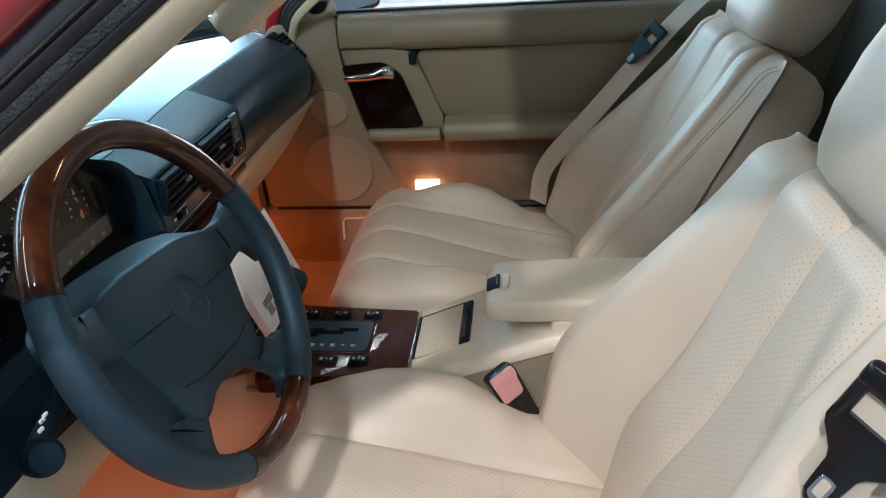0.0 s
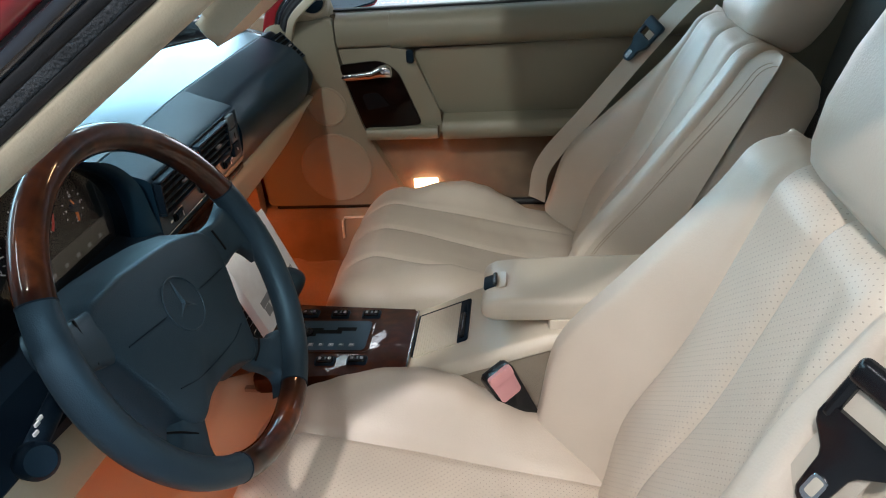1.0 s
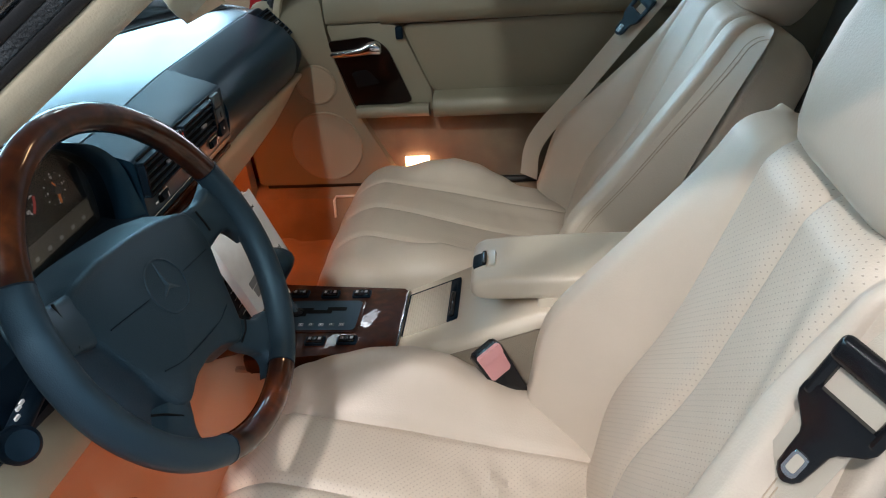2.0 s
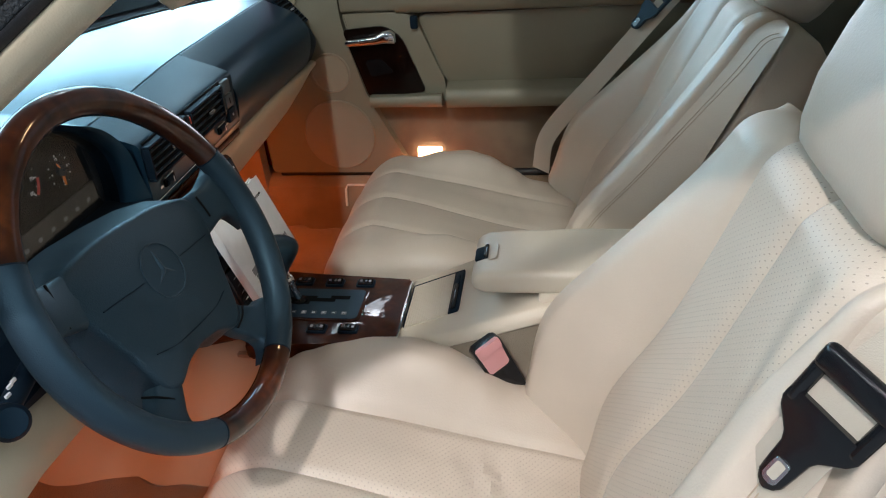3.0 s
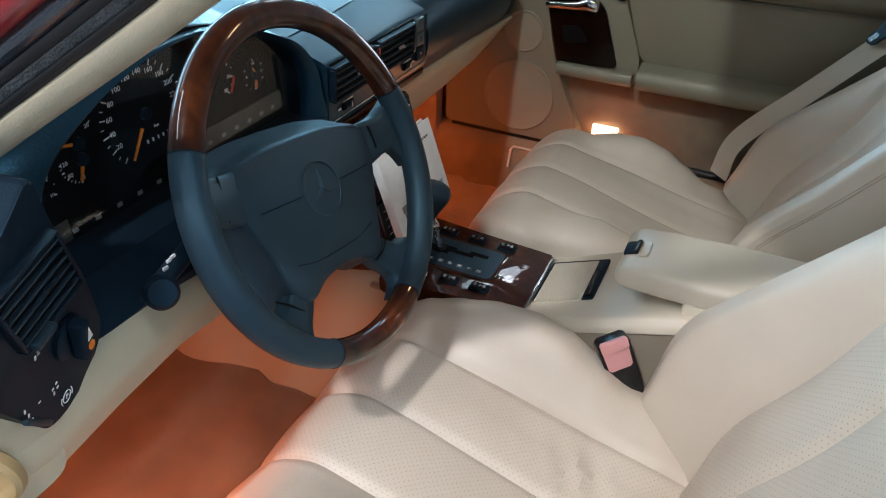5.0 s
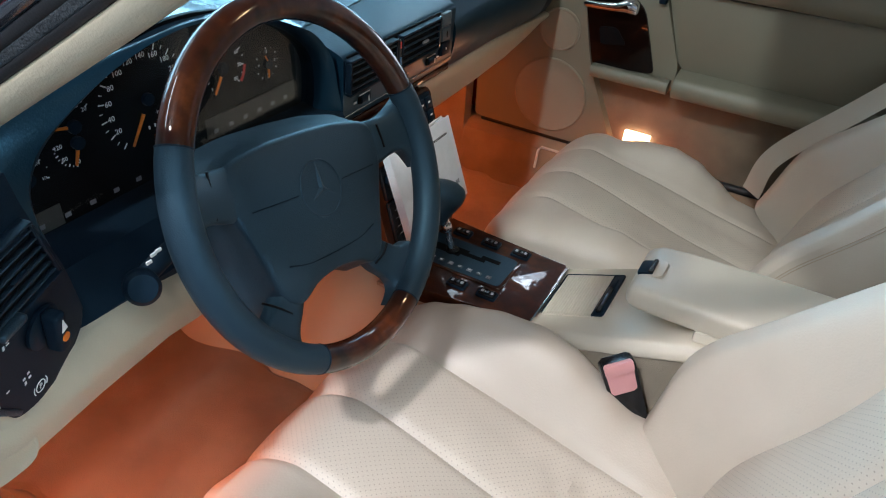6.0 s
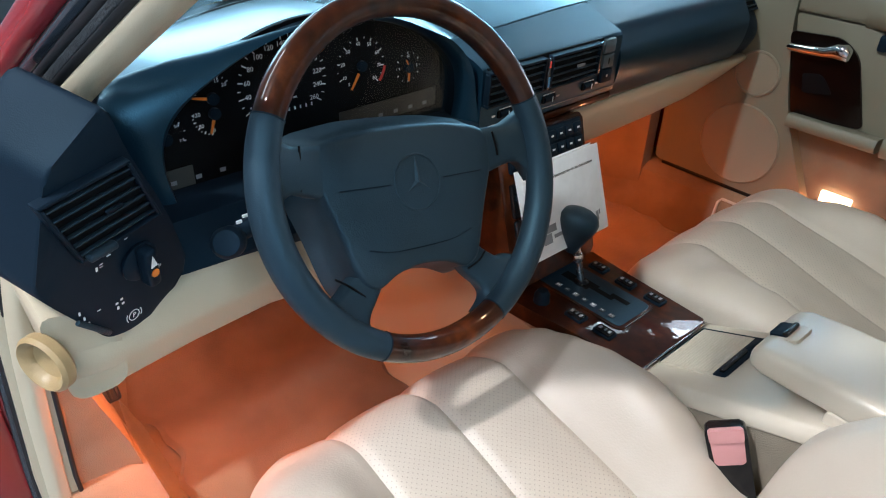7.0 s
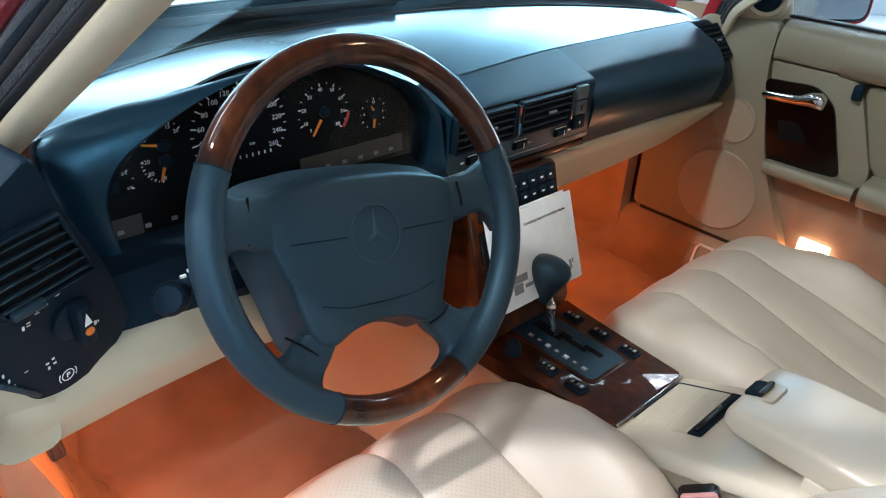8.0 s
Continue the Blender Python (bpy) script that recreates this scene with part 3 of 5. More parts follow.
part("handle_recess", yz(rounded([(0.05, 0.49), (0.01, 0.495), (-0.02, 0.46), (0.04, 0.45)], 0.01), 0.686, 0.690, 0.001), M_DIAL, door)
handle = part("door_handle", loft([[(0.676 + dx, y, z + dz) for dx, dz in rounded([(-rx, -rz), (rx, -rz), (rx, rz), (-rx, rz)], min(rx, rz) * 0.8)] for y, z, rx, rz in ((0.090, 0.537, 0.006, 0.004), (0.085, 0.538, 0.010, 0.0075), (0.05, 0.540, 0.012, 0.0085), (0.015, 0.543, 0.013, 0.010), (-0.005, 0.549, 0.014, 0.0145), (-0.022, 0.549, 0.014, 0.0155), (-0.031, 0.545, 0.012, 0.012), (-0.034, 0.542, 0.006, 0.006))]), M_CHROME, door, "chrome inner door handle")
part("lock_knob", box((0.690, -0.078, 0.578), (0.016, 0.018, 0.030), 0.005, 3), M_BLACK, door)
for y, z, r in ((0.142, 0.298, 0.094), (0.142, 0.462, 0.050)):
    m = Matrix.Translation((0.690, y, z)) @ pose(0, 0, 0, 0, -90, 0)
    part("speaker_grille", lathe([(r, -0.004), (r, 0.003), (r - 0.003, 0.005), (r - 0.006, 0.003), (r * 0.6, 0.0045), (0.001, 0.005)], 48, m), M_GRILLE, door, "round beige loudspeaker grille")
part("courtesy_lamp", box((0.714, -0.087, 0.237), (0.012, 0.064, 0.028), 0.003, m=Matrix.Translation((0, 0, 0))), M_LENS, door, "lit amber courtesy lamp")
window = tagged(finish("window_1", box((0.765, -0.25, 0.88), (0.005, 1.0, 0.38)), M_GLASS), "clear side window glass", "window", kind="structure")
window.visible_shadow = False
tagged(finish("window_seal", box((0.756, -0.32, 0.680), (0.016, 0.96, 0.006), 0.0025), M_RUBBER), "black window seal on the door", "seal", kind="structure")
area_lamp("courtesy_glow", (0.704, -0.087, 0.237), (0.55, -0.08, 0.05), 0.06, 0.024, 0.75, AMBER)

mirror = thing("wing_mirror", "red wing mirror outside the window", "wing mirror")
MM = frame_from((0.93, 0.11, 0.70), (0.8, -0.6, 0.0), (0, 0, 1))
part("housing", loft([[tuple(MM @ Vector((dx * k, dy * k, z))) for dx, dy in rounded([(-0.105, -0.060), (0.105, -0.055), (0.100, 0.065), (-0.100, 0.060)], 0.03)] for z, k in ((0.004, 0.97), (0.0, 1.0), (-0.04, 0.98), (-0.09, 0.75), (-0.11, 0.4))]), M_PAINT, mirror)
part("mirror_rim", prism(rounded([(-0.097, -0.052), (0.097, -0.048), (0.092, 0.057), (-0.092, 0.053)], 0.025), 0.002, 0.006, 0.001, 1, MM), M_BLACK, mirror)
part("mirror_glass", prism(rounded([(-0.092, -0.047), (0.092, -0.043), (0.087, 0.052), (-0.087, 0.048)], 0.022), 0.005, 0.0075, 0, 1, MM), M_MIRROR, mirror, "mirror glass")

# mirror triangle with tweeter at the foot of the passenger pillar
corner = thing("pillar_foot_trim", "beige trim with a small black tweeter", "trim")
part("trim", loft([[(x + 0.042 + rx * dx, y + 0.012 + ry * dy, z + tilt * ry * dy) for dx, dy in circle(1.0, 24)] for x, y, z, rx, ry, tilt in ((0.722, 0.185, 0.600, 0.026, 0.088, 0.0), (0.718, 0.183, 0.640, 0.032, 0.090, 0.0), (0.712, 0.180, 0.675, 0.040, 0.085, -0.1), (0.706, 0.175, 0.705, 0.044, 0.072, -0.2), (0.704, 0.172, 0.730, 0.040, 0.058, -0.2), (0.706, 0.172, 0.748, 0.028, 0.038, -0.2), (0.708, 0.172, 0.755, 0.010, 0.014, -0.2))]), M_VINYL, corner)
TW = frame_from((0.716, 0.151, 0.713), (0.60, -0.80, 0.0), (0.30, 0.22, 0.9))
part("tweeter_pod", lathe([(0.056, -0.05), (0.054, -0.020), (0.048, -0.002), (0.040, 0.007), (0.033, 0.008), (0.0305, 0.002)], 40, TW), M_VINYL, corner)
part("tweeter", lathe([(0.0315, 0.000), (0.030, 0.005), (0.024, 0.006), (0.001, 0.008)], 36, TW), M_BLACK, corner, "round black tweeter grille")

# rear bulkhead and side trim behind the seats
tagged(finish("bulkhead_trim", sheet(lambda s, t: (-0.75 + 1.5 * s, -0.93 - 0.12 * t, 0.05 + 0.65 * t), 20, 12), M_REAR), "carpeted panel behind the seats, coloured dark for its shade", "trim panel", kind="structure")
tagged(finish("rear_deck", box((0, -1.35, 0.70), (1.5, 0.62, 0.04), 0.015), M_REAR), "carpeted deck behind the seats, coloured dark for its shade", "deck", kind="structure")
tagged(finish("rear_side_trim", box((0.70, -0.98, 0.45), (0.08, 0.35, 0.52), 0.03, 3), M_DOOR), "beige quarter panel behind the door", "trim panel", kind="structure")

# ---- seats ----
GROOVES = (-0.122, 0.0, 0.122)
SEAT_HALF = 0.256


def groove(u, depth, width=0.010):
    return -sum(depth * math.exp(-((u - g) / width) ** 2) for g in GROOVES)


def puff(u):
    """Soft swell between neighbouring seams."""
    a = abs(u)
    if a > 0.122:
        return 0.0
    return 0.006 * math.sin(math.pi * (a / 0.122))


def cushion_edge(d):
    """Half width of the cushion d metres behind its front edge: rounded front corners."""
    r = 0.09
    return SEAT_HALF - (edge_drop(d, r) if d < r else 0.0) * 0.85


SIT = [0.0]
FRONT = 0.05
RIDGE_Z = ((-0.05, 0.225), (0.0, 0.266), (0.05, 0.294), (0.10, 0.312), (0.16, 0.326), (0.22, 0.329), (0.27, 0.314), (0.32, 0.284), (0.38, 0.244), (0.52, 0.19))


def ridge_z(d):
    """Height of the cushion's side bolsters, d metres behind the front crest."""
    for (d0, z0), (d1, z1) in zip(RIDGE_Z, RIDGE_Z[1:]):
        if d <= d1:
            return z0 + (z1 - z0) * smooth01((d - d0) / (d1 - d0)) * 0.5 + (z1 - z0) * 0.5 * max(0.0, (d - d0) / (d1 - d0))
    return RIDGE_Z[-1][1]


def cushion_top(u, y):
    """Height over the floor of the seat cushion at u across and y from its front edge (negative to the rear)."""
    d = -y
    q = d - FRONT
    z = 0.292 - 0.22 * max(0.0, q - 0.06) - 0.014 * smooth01((q - 0.10) / 0.22) * (1 - smooth01((abs(u) - 0.07) / 0.07))
    z -= edge_drop(d, 0.135)
    z += (max(z, ridge_z(q) - SIT[0]) - z) * smooth01((abs(u) - 0.115) / 0.075)
    z += puff(u) + groove(u, 0.006 if SIT[0] == 0.0 else 0.0035, 0.006)
    z -= edge_drop(cushion_edge(d) - abs(u), 0.060)
    return z


def cushion_patch(u0, u1, nu):
    def fn(s, t):
        if t < 0.12:
            k = t / 0.12
            d = 0.0005
        else:
            k, d = 1.0, 0.0005 + 0.5495 * ((t - 0.12) / 0.88) ** 1.5
        a = u0 if abs(u0) < 0.2 else math.copysign(cushion_edge(d), u0)
        b = u1 if abs(u1) < 0.2 else math.copysign(cushion_edge(d), u1)
        u = a + (b - a) * s
        w = 0.002 * noise.noise((u * 9, d * 9, 3)) if 0.02 < d < 0.5 else 0
        # pressed creases in the seating area
        w += (0.0058 if SIT[0] == 0.0 else 0.0012) * math.exp(-((u - 0.055) / 0.045) ** 2) * math.sin((d + 0.35 * u) * 140) * math.exp(-((d - 0.40) / 0.045) ** 2)
        return (u, FRONT - d, 0.13 + (cushion_top(u, -d) + w - 0.13) * k)

    def uv(s, t):
        return (u0 + (u1 - u0) * s, 0.55 * max(0.0, (t - 0.12) / 0.88) ** 1.5)

    return sheet(fn, nu, 72, uv)


B_ORG = Vector((0, -0.478, 0.19))
B_LEN = 0.535


SIDE_DEPTH = 0.038
TAPER, SHOULDER, OUTER = [0.03], [0.03], [0.0]


def shoulder(w, u=1):
    return 0.245 - (OUTER[0] * smooth01((w - 0.12) / 0.42) if u < 0 else 0.0) - SHOULDER[0] * smooth01((w - 0.18) / 0.35) - edge_drop(B_LEN - w, 0.035) * 0.4


def back_half(w, u=1):
    return 0.245 - (OUTER[0] * smooth01((w - 0.12) / 0.42) if u < 0 else 0.0) - TAPER[0] * smooth01((w - 0.12) / 0.42) - edge_drop(B_LEN - w, 0.035) * 0.55


def back_depth(u, w, bulge):
    """How far the front of the backrest pad stands out at u across and w up."""
    h = back_half(w, u)
    k = abs(u) / h
    o = (bulge - (0.35 * OUTER[0] if u < 0 else 0.0)) * smooth01((k - 0.50) / 0.34) * (1 - 0.9 * smooth01((w - 0.14) / 0.42)) - 0.006 * smooth01((k - 0.6) / 0.4) * smooth01((w - 0.3) / 0.2)
    o += 0.022 * math.exp(-((w - 0.14) / 0.10) ** 2)
    o += puff(u) + groove(u, 0.007, 0.007)
    o -= edge_drop(h - abs(u), 0.014) * 0.9
    o -= edge_drop(B_LEN - w, 0.045)
    return o


RECLINE = [21.0]


def back_point(u, w, o):
    a = radians(RECLINE[0])
    return Vector((u, 0, 0)) + B_ORG + Vector((0, -math.sin(a), math.cos(a))) * w + Vector((0, math.cos(a), math.sin(a))) * o


def back_patch(k0, k1, nu, bulge):
    def fn(s, t):
        if t > 0.92:
            w, q = B_LEN - 0.0005, (t - 0.92) / 0.08
        else:
            w, q = (B_LEN - 0.0005) * (1 - (1 - t / 0.92) ** 1.6), 0
        u = k(s, w)
        return back_point(u, w, back_depth(u, w, bulge) - q * 0.03)

    def k(s, w):
        a = k0 if abs(k0) < 0.2 else math.copysign(back_half(w, k0), k0)
        b = k1 if abs(k1) < 0.2 else math.copysign(back_half(w, k1), k1)
        return a + (b - a) * s

    return sheet(fn, nu, 72, lambda s, t: (k(s, 0.3), B_LEN * (1 - (1 - min(1, t / 0.92)) ** 1.6)))


def seat(m, label, bulge, recline, head_back, tall, taper, shoulders, drop, outer):
    global B_LEN
    RECLINE[0], TAPER[0], SHOULDER[0], SIT[0], B_LEN = recline, taper, shoulders, drop, tall
    OUTER[0] = outer
    e = thing("leather_seat", label, "car seat", m, "front seats")
    g = GROOVES
    c = part("cushion", box((0, -0.27, 0.145), (0.46, 0.42, 0.07), 0.03, 3), M_LEATHER, e)
    for a, b, nu, mt in ((-SEAT_HALF, g[0], 30, M_LEATHER), (g[0], g[1], 26, M_PERF), (g[1], g[2], 26, M_PERF), (g[2], SEAT_HALF, 30, M_LEATHER)):
        part("cushion_bolster" if mt is M_LEATHER else "cushion_panel", cushion_patch(a, b, nu), mt, c, "" if mt is M_LEATHER else "perforated leather panel")
    for s in (-1, 1):
        part("cushion_side", sheet(lambda a, t: (s * cushion_edge(0.55 * a + 0.0005), FRONT - 0.55 * a, 0.12 + (cushion_top(cushion_edge(0.55 * a + 0.0005), -0.55 * a - 0.0005) - 0.12) * t), 60, 3), M_LEATHER, c)
    b = part("backrest", loft([[tuple(back_point(u, w, o)) for u, o in rounded([(-h, -0.03), (h, -0.03), (h * 0.97, -0.06), (-h * 0.97, -0.06)], 0.02)] for w, h in ((0.0, 0.235), (0.25, 0.235), (0.45, 0.20), (0.505, 0.18))]), M_LEATHER, e)
    for a, q, nu, mt in ((-1, g[0], 30, M_LEATHER), (g[0], g[1], 26, M_PERF), (g[1], g[2], 26, M_PERF), (g[2], 1, 30, M_LEATHER)):
        part("backrest_bolster" if mt is M_LEATHER else "backrest_panel", back_patch(a, q, nu, bulge), mt, b, "" if mt is M_LEATHER else "perforated leather panel")
    ws = [(B_LEN - 0.0005) * (1 - (1 - i / 50) ** 1.6) for i in range(51)]
    for s in (-1, 1):
        def side(a, t):
            w = (B_LEN - 0.0005) * (1 - (1 - a) ** 1.6)
            h = back_half(w, s)
            o = back_depth(s * h, w, bulge)
            return back_point(s * (h + (shoulder(w, s) - h) * t + 0.004 * math.sin(math.pi * t)), w, o + (-SIDE_DEPTH - o) * t)
        part("backrest_side", sheet(side, 50, 8), M_LEATHER, b)
        for off in (0.010, 0.014):
            path = []
            for w in ws[:46]:
                h = back_half(w, s)
                o = back_depth(s * h, w, bulge)
                q = off / (o + SIDE_DEPTH)
                path.append(back_point(s * (h + (shoulder(w, s) - h) * q + 0.004 * math.sin(math.pi * q) + 0.0006), w, o - off))
            part("seam_stitching", sweep(path, circle(0.0007, 6), (1, 0, 0)), M_STITCH, b, "tan stitched seam")
    shell = []
    for w, h, d in [(w, min(h, shoulder(min(w, 0.48), -1) + 0.002), d) for w, h, d in ((0.0, 0.230, 0.12), (0.2, 0.240, 0.145), (0.42, 0.226, 0.15), (0.49, 0.214, 0.145), (0.515, 0.204, 0.135), (0.528, 0.185, 0.115), (0.533, 0.15, 0.09))]:
        shell.append([tuple(back_point(u, w * B_LEN / 0.535, o)) for u, o in rounded([(-h, -0.044), (h, -0.044), (h, -d), (-h, -d)], [0.012, 0.012, 0.035, 0.035])])
    part("backrest_shell", loft(shell), M_LEATHER, e, "leather covered seat back shell")
    hr = []
    for w, h, d in ((0.540, 0.07, 0.02), (0.543, 0.098, 0.040), (0.552, 0.113, 0.052), (0.57, 0.122, 0.059), (0.61, 0.129, 0.064), (0.66, 0.130, 0.063), (0.70, 0.126, 0.058), (0.728, 0.116, 0.048), (0.744, 0.10, 0.035), (0.752, 0.07, 0.018)):
        hr.append([tuple(back_point(u, w + B_LEN - 0.547, o)) for u, o in rounded([(-h, head_back - 0.035 + d), (h, head_back - 0.035 + d), (h, head_back - 0.035 - d), (-h, head_back - 0.035 - d)], min(d * 0.95, 0.055), 8)])
    head = part("headrest", loft(hr), M_LEATHER, e, "padded leather head restraint")
    for u in (-0.05, 0.05):
        part("headrest_post", rod(tuple(back_point(u, 0.49, -0.04)), tuple(back_point(u, 0.56, head_back - 0.035)), 0.006), M_BLACK, head)
    part("seat_base", box((0, -0.27, 0.085), (0.40, 0.44, 0.08), 0.015), M_BLACK, e, "dark seat base and rails")
    for u in (-0.19, 0.19):
        part("seat_rail", box((u, -0.25, 0.06), (0.035, 0.50, 0.025), 0.004), M_BLACK, e)
    return e


seat(pose(-0.37, 0.03, 0), "beige leather driver's seat with perforated fluted panels", 0.092, 19.0, -0.018, 0.534, 0.030, 0.010, 0.0, 0.075)
seat(pose(0.37, 0.02, 0), "beige leather passenger seat with perforated fluted panels", 0.068, 26.0, -0.028, 0.568, 0.085, 0.03, 0.026, -0.008)
# ---- steering wheel ----
TILT, YAW, TURN = radians(23.8), radians(2.0), radians(10.0)
W_N = Vector((math.sin(YAW) * math.cos(TILT), -math.cos(YAW) * math.cos(TILT), math.sin(TILT)))
W_V0 = (Vector((0, 0, 1)) - W_N * W_N.z).normalized()
W_U0 = W_V0.cross(W_N)
W_C = Vector((-0.362, 0.0125, 0.593))
W_U = W_U0 * math.cos(TURN) - W_V0 * math.sin(TURN)
W_V = W_V0 * math.cos(TURN) + W_U0 * math.sin(TURN)
W_M = frame_from(W_C, W_U, W_V) @ Matrix.Scale(1.039, 4)
wheel = thing("steering_wheel", "four-spoke steering wheel with walnut and navy leather rim", "steering wheel", W_M)
RIM, TUBE = 0.1805, 0.0153


def rim_arc(a0, a1, r0, swell=0.0, n=40):
    """Rim piece between two clock angles (degrees from the top, clockwise)."""
    rings = []
    for i in range(n + 1):
        t = i / n
        a = radians(a0 + (a1 - a0) * t)
        r = r0 + swell * math.sin(math.pi * t)
        c = Vector((RIM * math.sin(a), RIM * math.cos(a), 0))
        e = c.normalized()
        rings.append([c + e * (r * math.cos(b)) + Vector((0, 0, r * 1.05 * math.sin(b))) for b in [2 * math.pi * k / 18 for k in range(18)]])
    return loft(rings)


part("wood_rim", rim_arc(-65.8, 65.8, TUBE), M_WOOD, wheel, "lacquered walnut rim section")
part("wood_rim", rim_arc(180 - 25.6, 180 + 25.6, TUBE), M_WOOD, wheel, "lacquered walnut rim section")
part("leather_rim", rim_arc(65.8, 180 - 25.6, TUBE, 0.0012), M_WHEELLEATHER, wheel, "navy leather rim section")
part("leather_rim", rim_arc(180 + 25.6, 360 - 65.8, TUBE, 0.0012), M_WHEELLEATHER, wheel, "navy leather rim section")
for a in (-65.8, 65.8, 180 - 25.6, 180 + 25.6):
    part("trim_ring", rim_arc(a - 0.25, a + 0.25, TUBE + 0.0006, 0, 2), M_BLACK, wheel)


def dome(pts, lo, hi, rise, inset, base=1.0):
    """A padded block: the outline, drawn in step by step towards a swelling top."""
    n = len(pts)
    c = sum((Vector(p) for p in pts), Vector((0, 0))) / n
    rings = [[(c.x + (x - c.x) * base, c.y + (y - c.y) * base, lo) for x, y in pts], [(c.x + (x - c.x) * (1 + 0.3 * (base - 1)), c.y + (y - c.y) * (1 + 0.3 * (base - 1)), lo * 0.45 + hi * 0.55) for x, y in pts]]
    for k in range(5):
        b = math.pi / 2 * k / 4
        q = 1 - inset * (1 - math.cos(b))
        rings.append([(c.x + (x - c.x) * q, c.y + (y - c.y) * q, hi - inset * 0.12 + inset * 0.12 * math.sin(b)) for x, y in pts])
    for q in (0.75, 0.5, 0.25, 0.02):
        qq = q * (1 - inset)
        rings.append([(c.x + (x - c.x) * qq, c.y + (y - c.y) * qq, hi + rise * (1 - q * q)) for x, y in pts])
    return loft(rings)


def pad_z(x, y):
    """Height of the airbag cover's face."""
    q = min(1.0, math.hypot(x / 0.118, (y + 0.02) / 0.085))
    return -0.0138 + 0.006 * (1 - q * q)


half = [(0.0, 0.0585), (0.05, 0.0575), (0.10, 0.050), (0.119, 0.040), (0.1215, 0.018), (0.117, 0.0), (0.100, -0.045), (0.088, -0.085), (0.080, -0.104), (0.062, -0.112), (0.035, -0.098), (0.0, -0.094)]
outline = rounded(half + [(-x, y) for x, y in half[-2:0:-1]], 0.012, 3)
part("airbag_pad", dome(outline, -0.070, -0.014, 0.006, 0.08, 1.15), M_PAD, wheel, "grained navy airbag cover")
# pressed lines and emblem in the pad
for pts in ([(-0.095, -0.002), (-0.035, -0.003)], [(0.035, -0.003), (0.095, -0.002)], [(-0.07, -0.066), (-0.035, -0.073), (0.035, -0.073), (0.07, -0.066)]):
    part("pressed_line", sweep([(x, y, pad_z(x, y)) for x, y in curve([(a, b, 0) for a, b in pts], 6) and [(v.x, v.y) for v in curve([(a, b, 0) for a, b in pts], 6)]], circle(0.0008, 6)), M_BLACK, wheel)
edge = [(x * 0.90, y * 0.84 - 0.002) for x, y in outline]
part("emblem_ring", sweep([(0.030 * math.cos(a), -0.004 + 0.030 * math.sin(a), pad_z(0.030 * math.cos(a), -0.004 + 0.030 * math.sin(a))) for a in [2 * math.pi * i / 36 for i in range(36)]], circle(0.0010, 8), closed=True), M_PAD, wheel)
for a in (90, 210, 330):
    d, q = Vector((math.cos(radians(a)), math.sin(radians(a)), 0)), Vector((-math.sin(radians(a)), math.cos(radians(a)), 0))
    o = Vector((0, -0.004, -0.0092))
    bm = bmesh.new()
    v = [bm.verts.new(p) for p in (o + q * 0.0045, o - q * 0.0045, o + d * 0.029, o + Vector((0, 0, 0.003)))]
    for f in ((0, 2, 3), (2, 1, 3), (0, 3, 1)):
        bm.faces.new([v[i] for i in f])
    part("emblem_ray", bm, M_PAD, wheel, angle=10)


def spoke(a, b, z0, z1, thick):
    """A padded arm between two edge lines, sunk from z0 at the pad to z1 at the rim."""
    ea, eb = curve([(x, y, 0) for x, y in a], 4), curve([(x, y, 0) for x, y in b], 4)
    rings = []
    for k, (p, q) in enumerate(zip(ea, eb)):
        z = z0 + (z1 - z0) * smooth01(k / (len(ea) - 1))
        row = [(0.0, z - thick), (0.0, z - 0.005), (0.05, z - 0.0018), (0.14, z), (0.5, z + 0.001), (0.86, z), (0.95, z - 0.0018), (1.0, z - 0.005), (1.0, z - thick)]
        rings.append([tuple(p.lerp(q, t) + Vector((0, 0, h))) for t, h in row])
    return loft(rings)


UP_TOP = ((0.104, 0.046), (0.122, 0.046), (0.140, 0.048), (0.156, 0.056), (0.170, 0.064))
UP_LOW = ((0.104, -0.008), (0.122, -0.004), (0.140, 0.001), (0.156, -0.001), (0.172, -0.024))
LOW_IN = ((0.052, -0.104), (0.064, -0.121), (0.0745, -0.132), (0.0795, -0.1430), (0.0750, -0.1530), (0.060, -0.164))
LOW_OUT = ((0.088, -0.090), (0.100, -0.100), (0.114, -0.108), (0.132, -0.108), (0.136, -0.124), (0.100, -0.154))
for s in (-1, 1):
    for a, b, z0, z1 in ((UP_TOP, UP_LOW, -0.015, -0.003), (LOW_IN, LOW_OUT, -0.018, -0.006)):
        part("spoke", spoke([(s * x, y) for x, y in a], [(s * x, y) for x, y in b], z0, z1, 0.018), M_WHEELLEATHER, wheel, "leather covered spoke")
for pts in ([(-0.132, 0.047), (-0.1335, 0.030), (-0.137, 0.004)], [(-0.112, -0.087), (-0.096, -0.098), (-0.080, -0.112)], [(0.119, 0.040), (0.122, 0.025), (0.1235, 0.012)], [(0.091, -0.097), (0.080, -0.106), (0.062, -0.112)]):
    z = -0.0115 if pts[0][1] > 0 else -0.0165
    part("joint_slit", sweep(curve([(x, y, z) for x, y in pts], 5), circle(0.0013, 6)), M_DIAL, wheel)
part("hub", lathe([(0.045, -0.14), (0.05, -0.06), (0.05, -0.04), (0.02, -0.035)], 32), M_BLACK, wheel)
lettering("SRS", 0.009, Matrix.Translation((0.030, -0.046, -0.0095)), M_PAD, wheel)

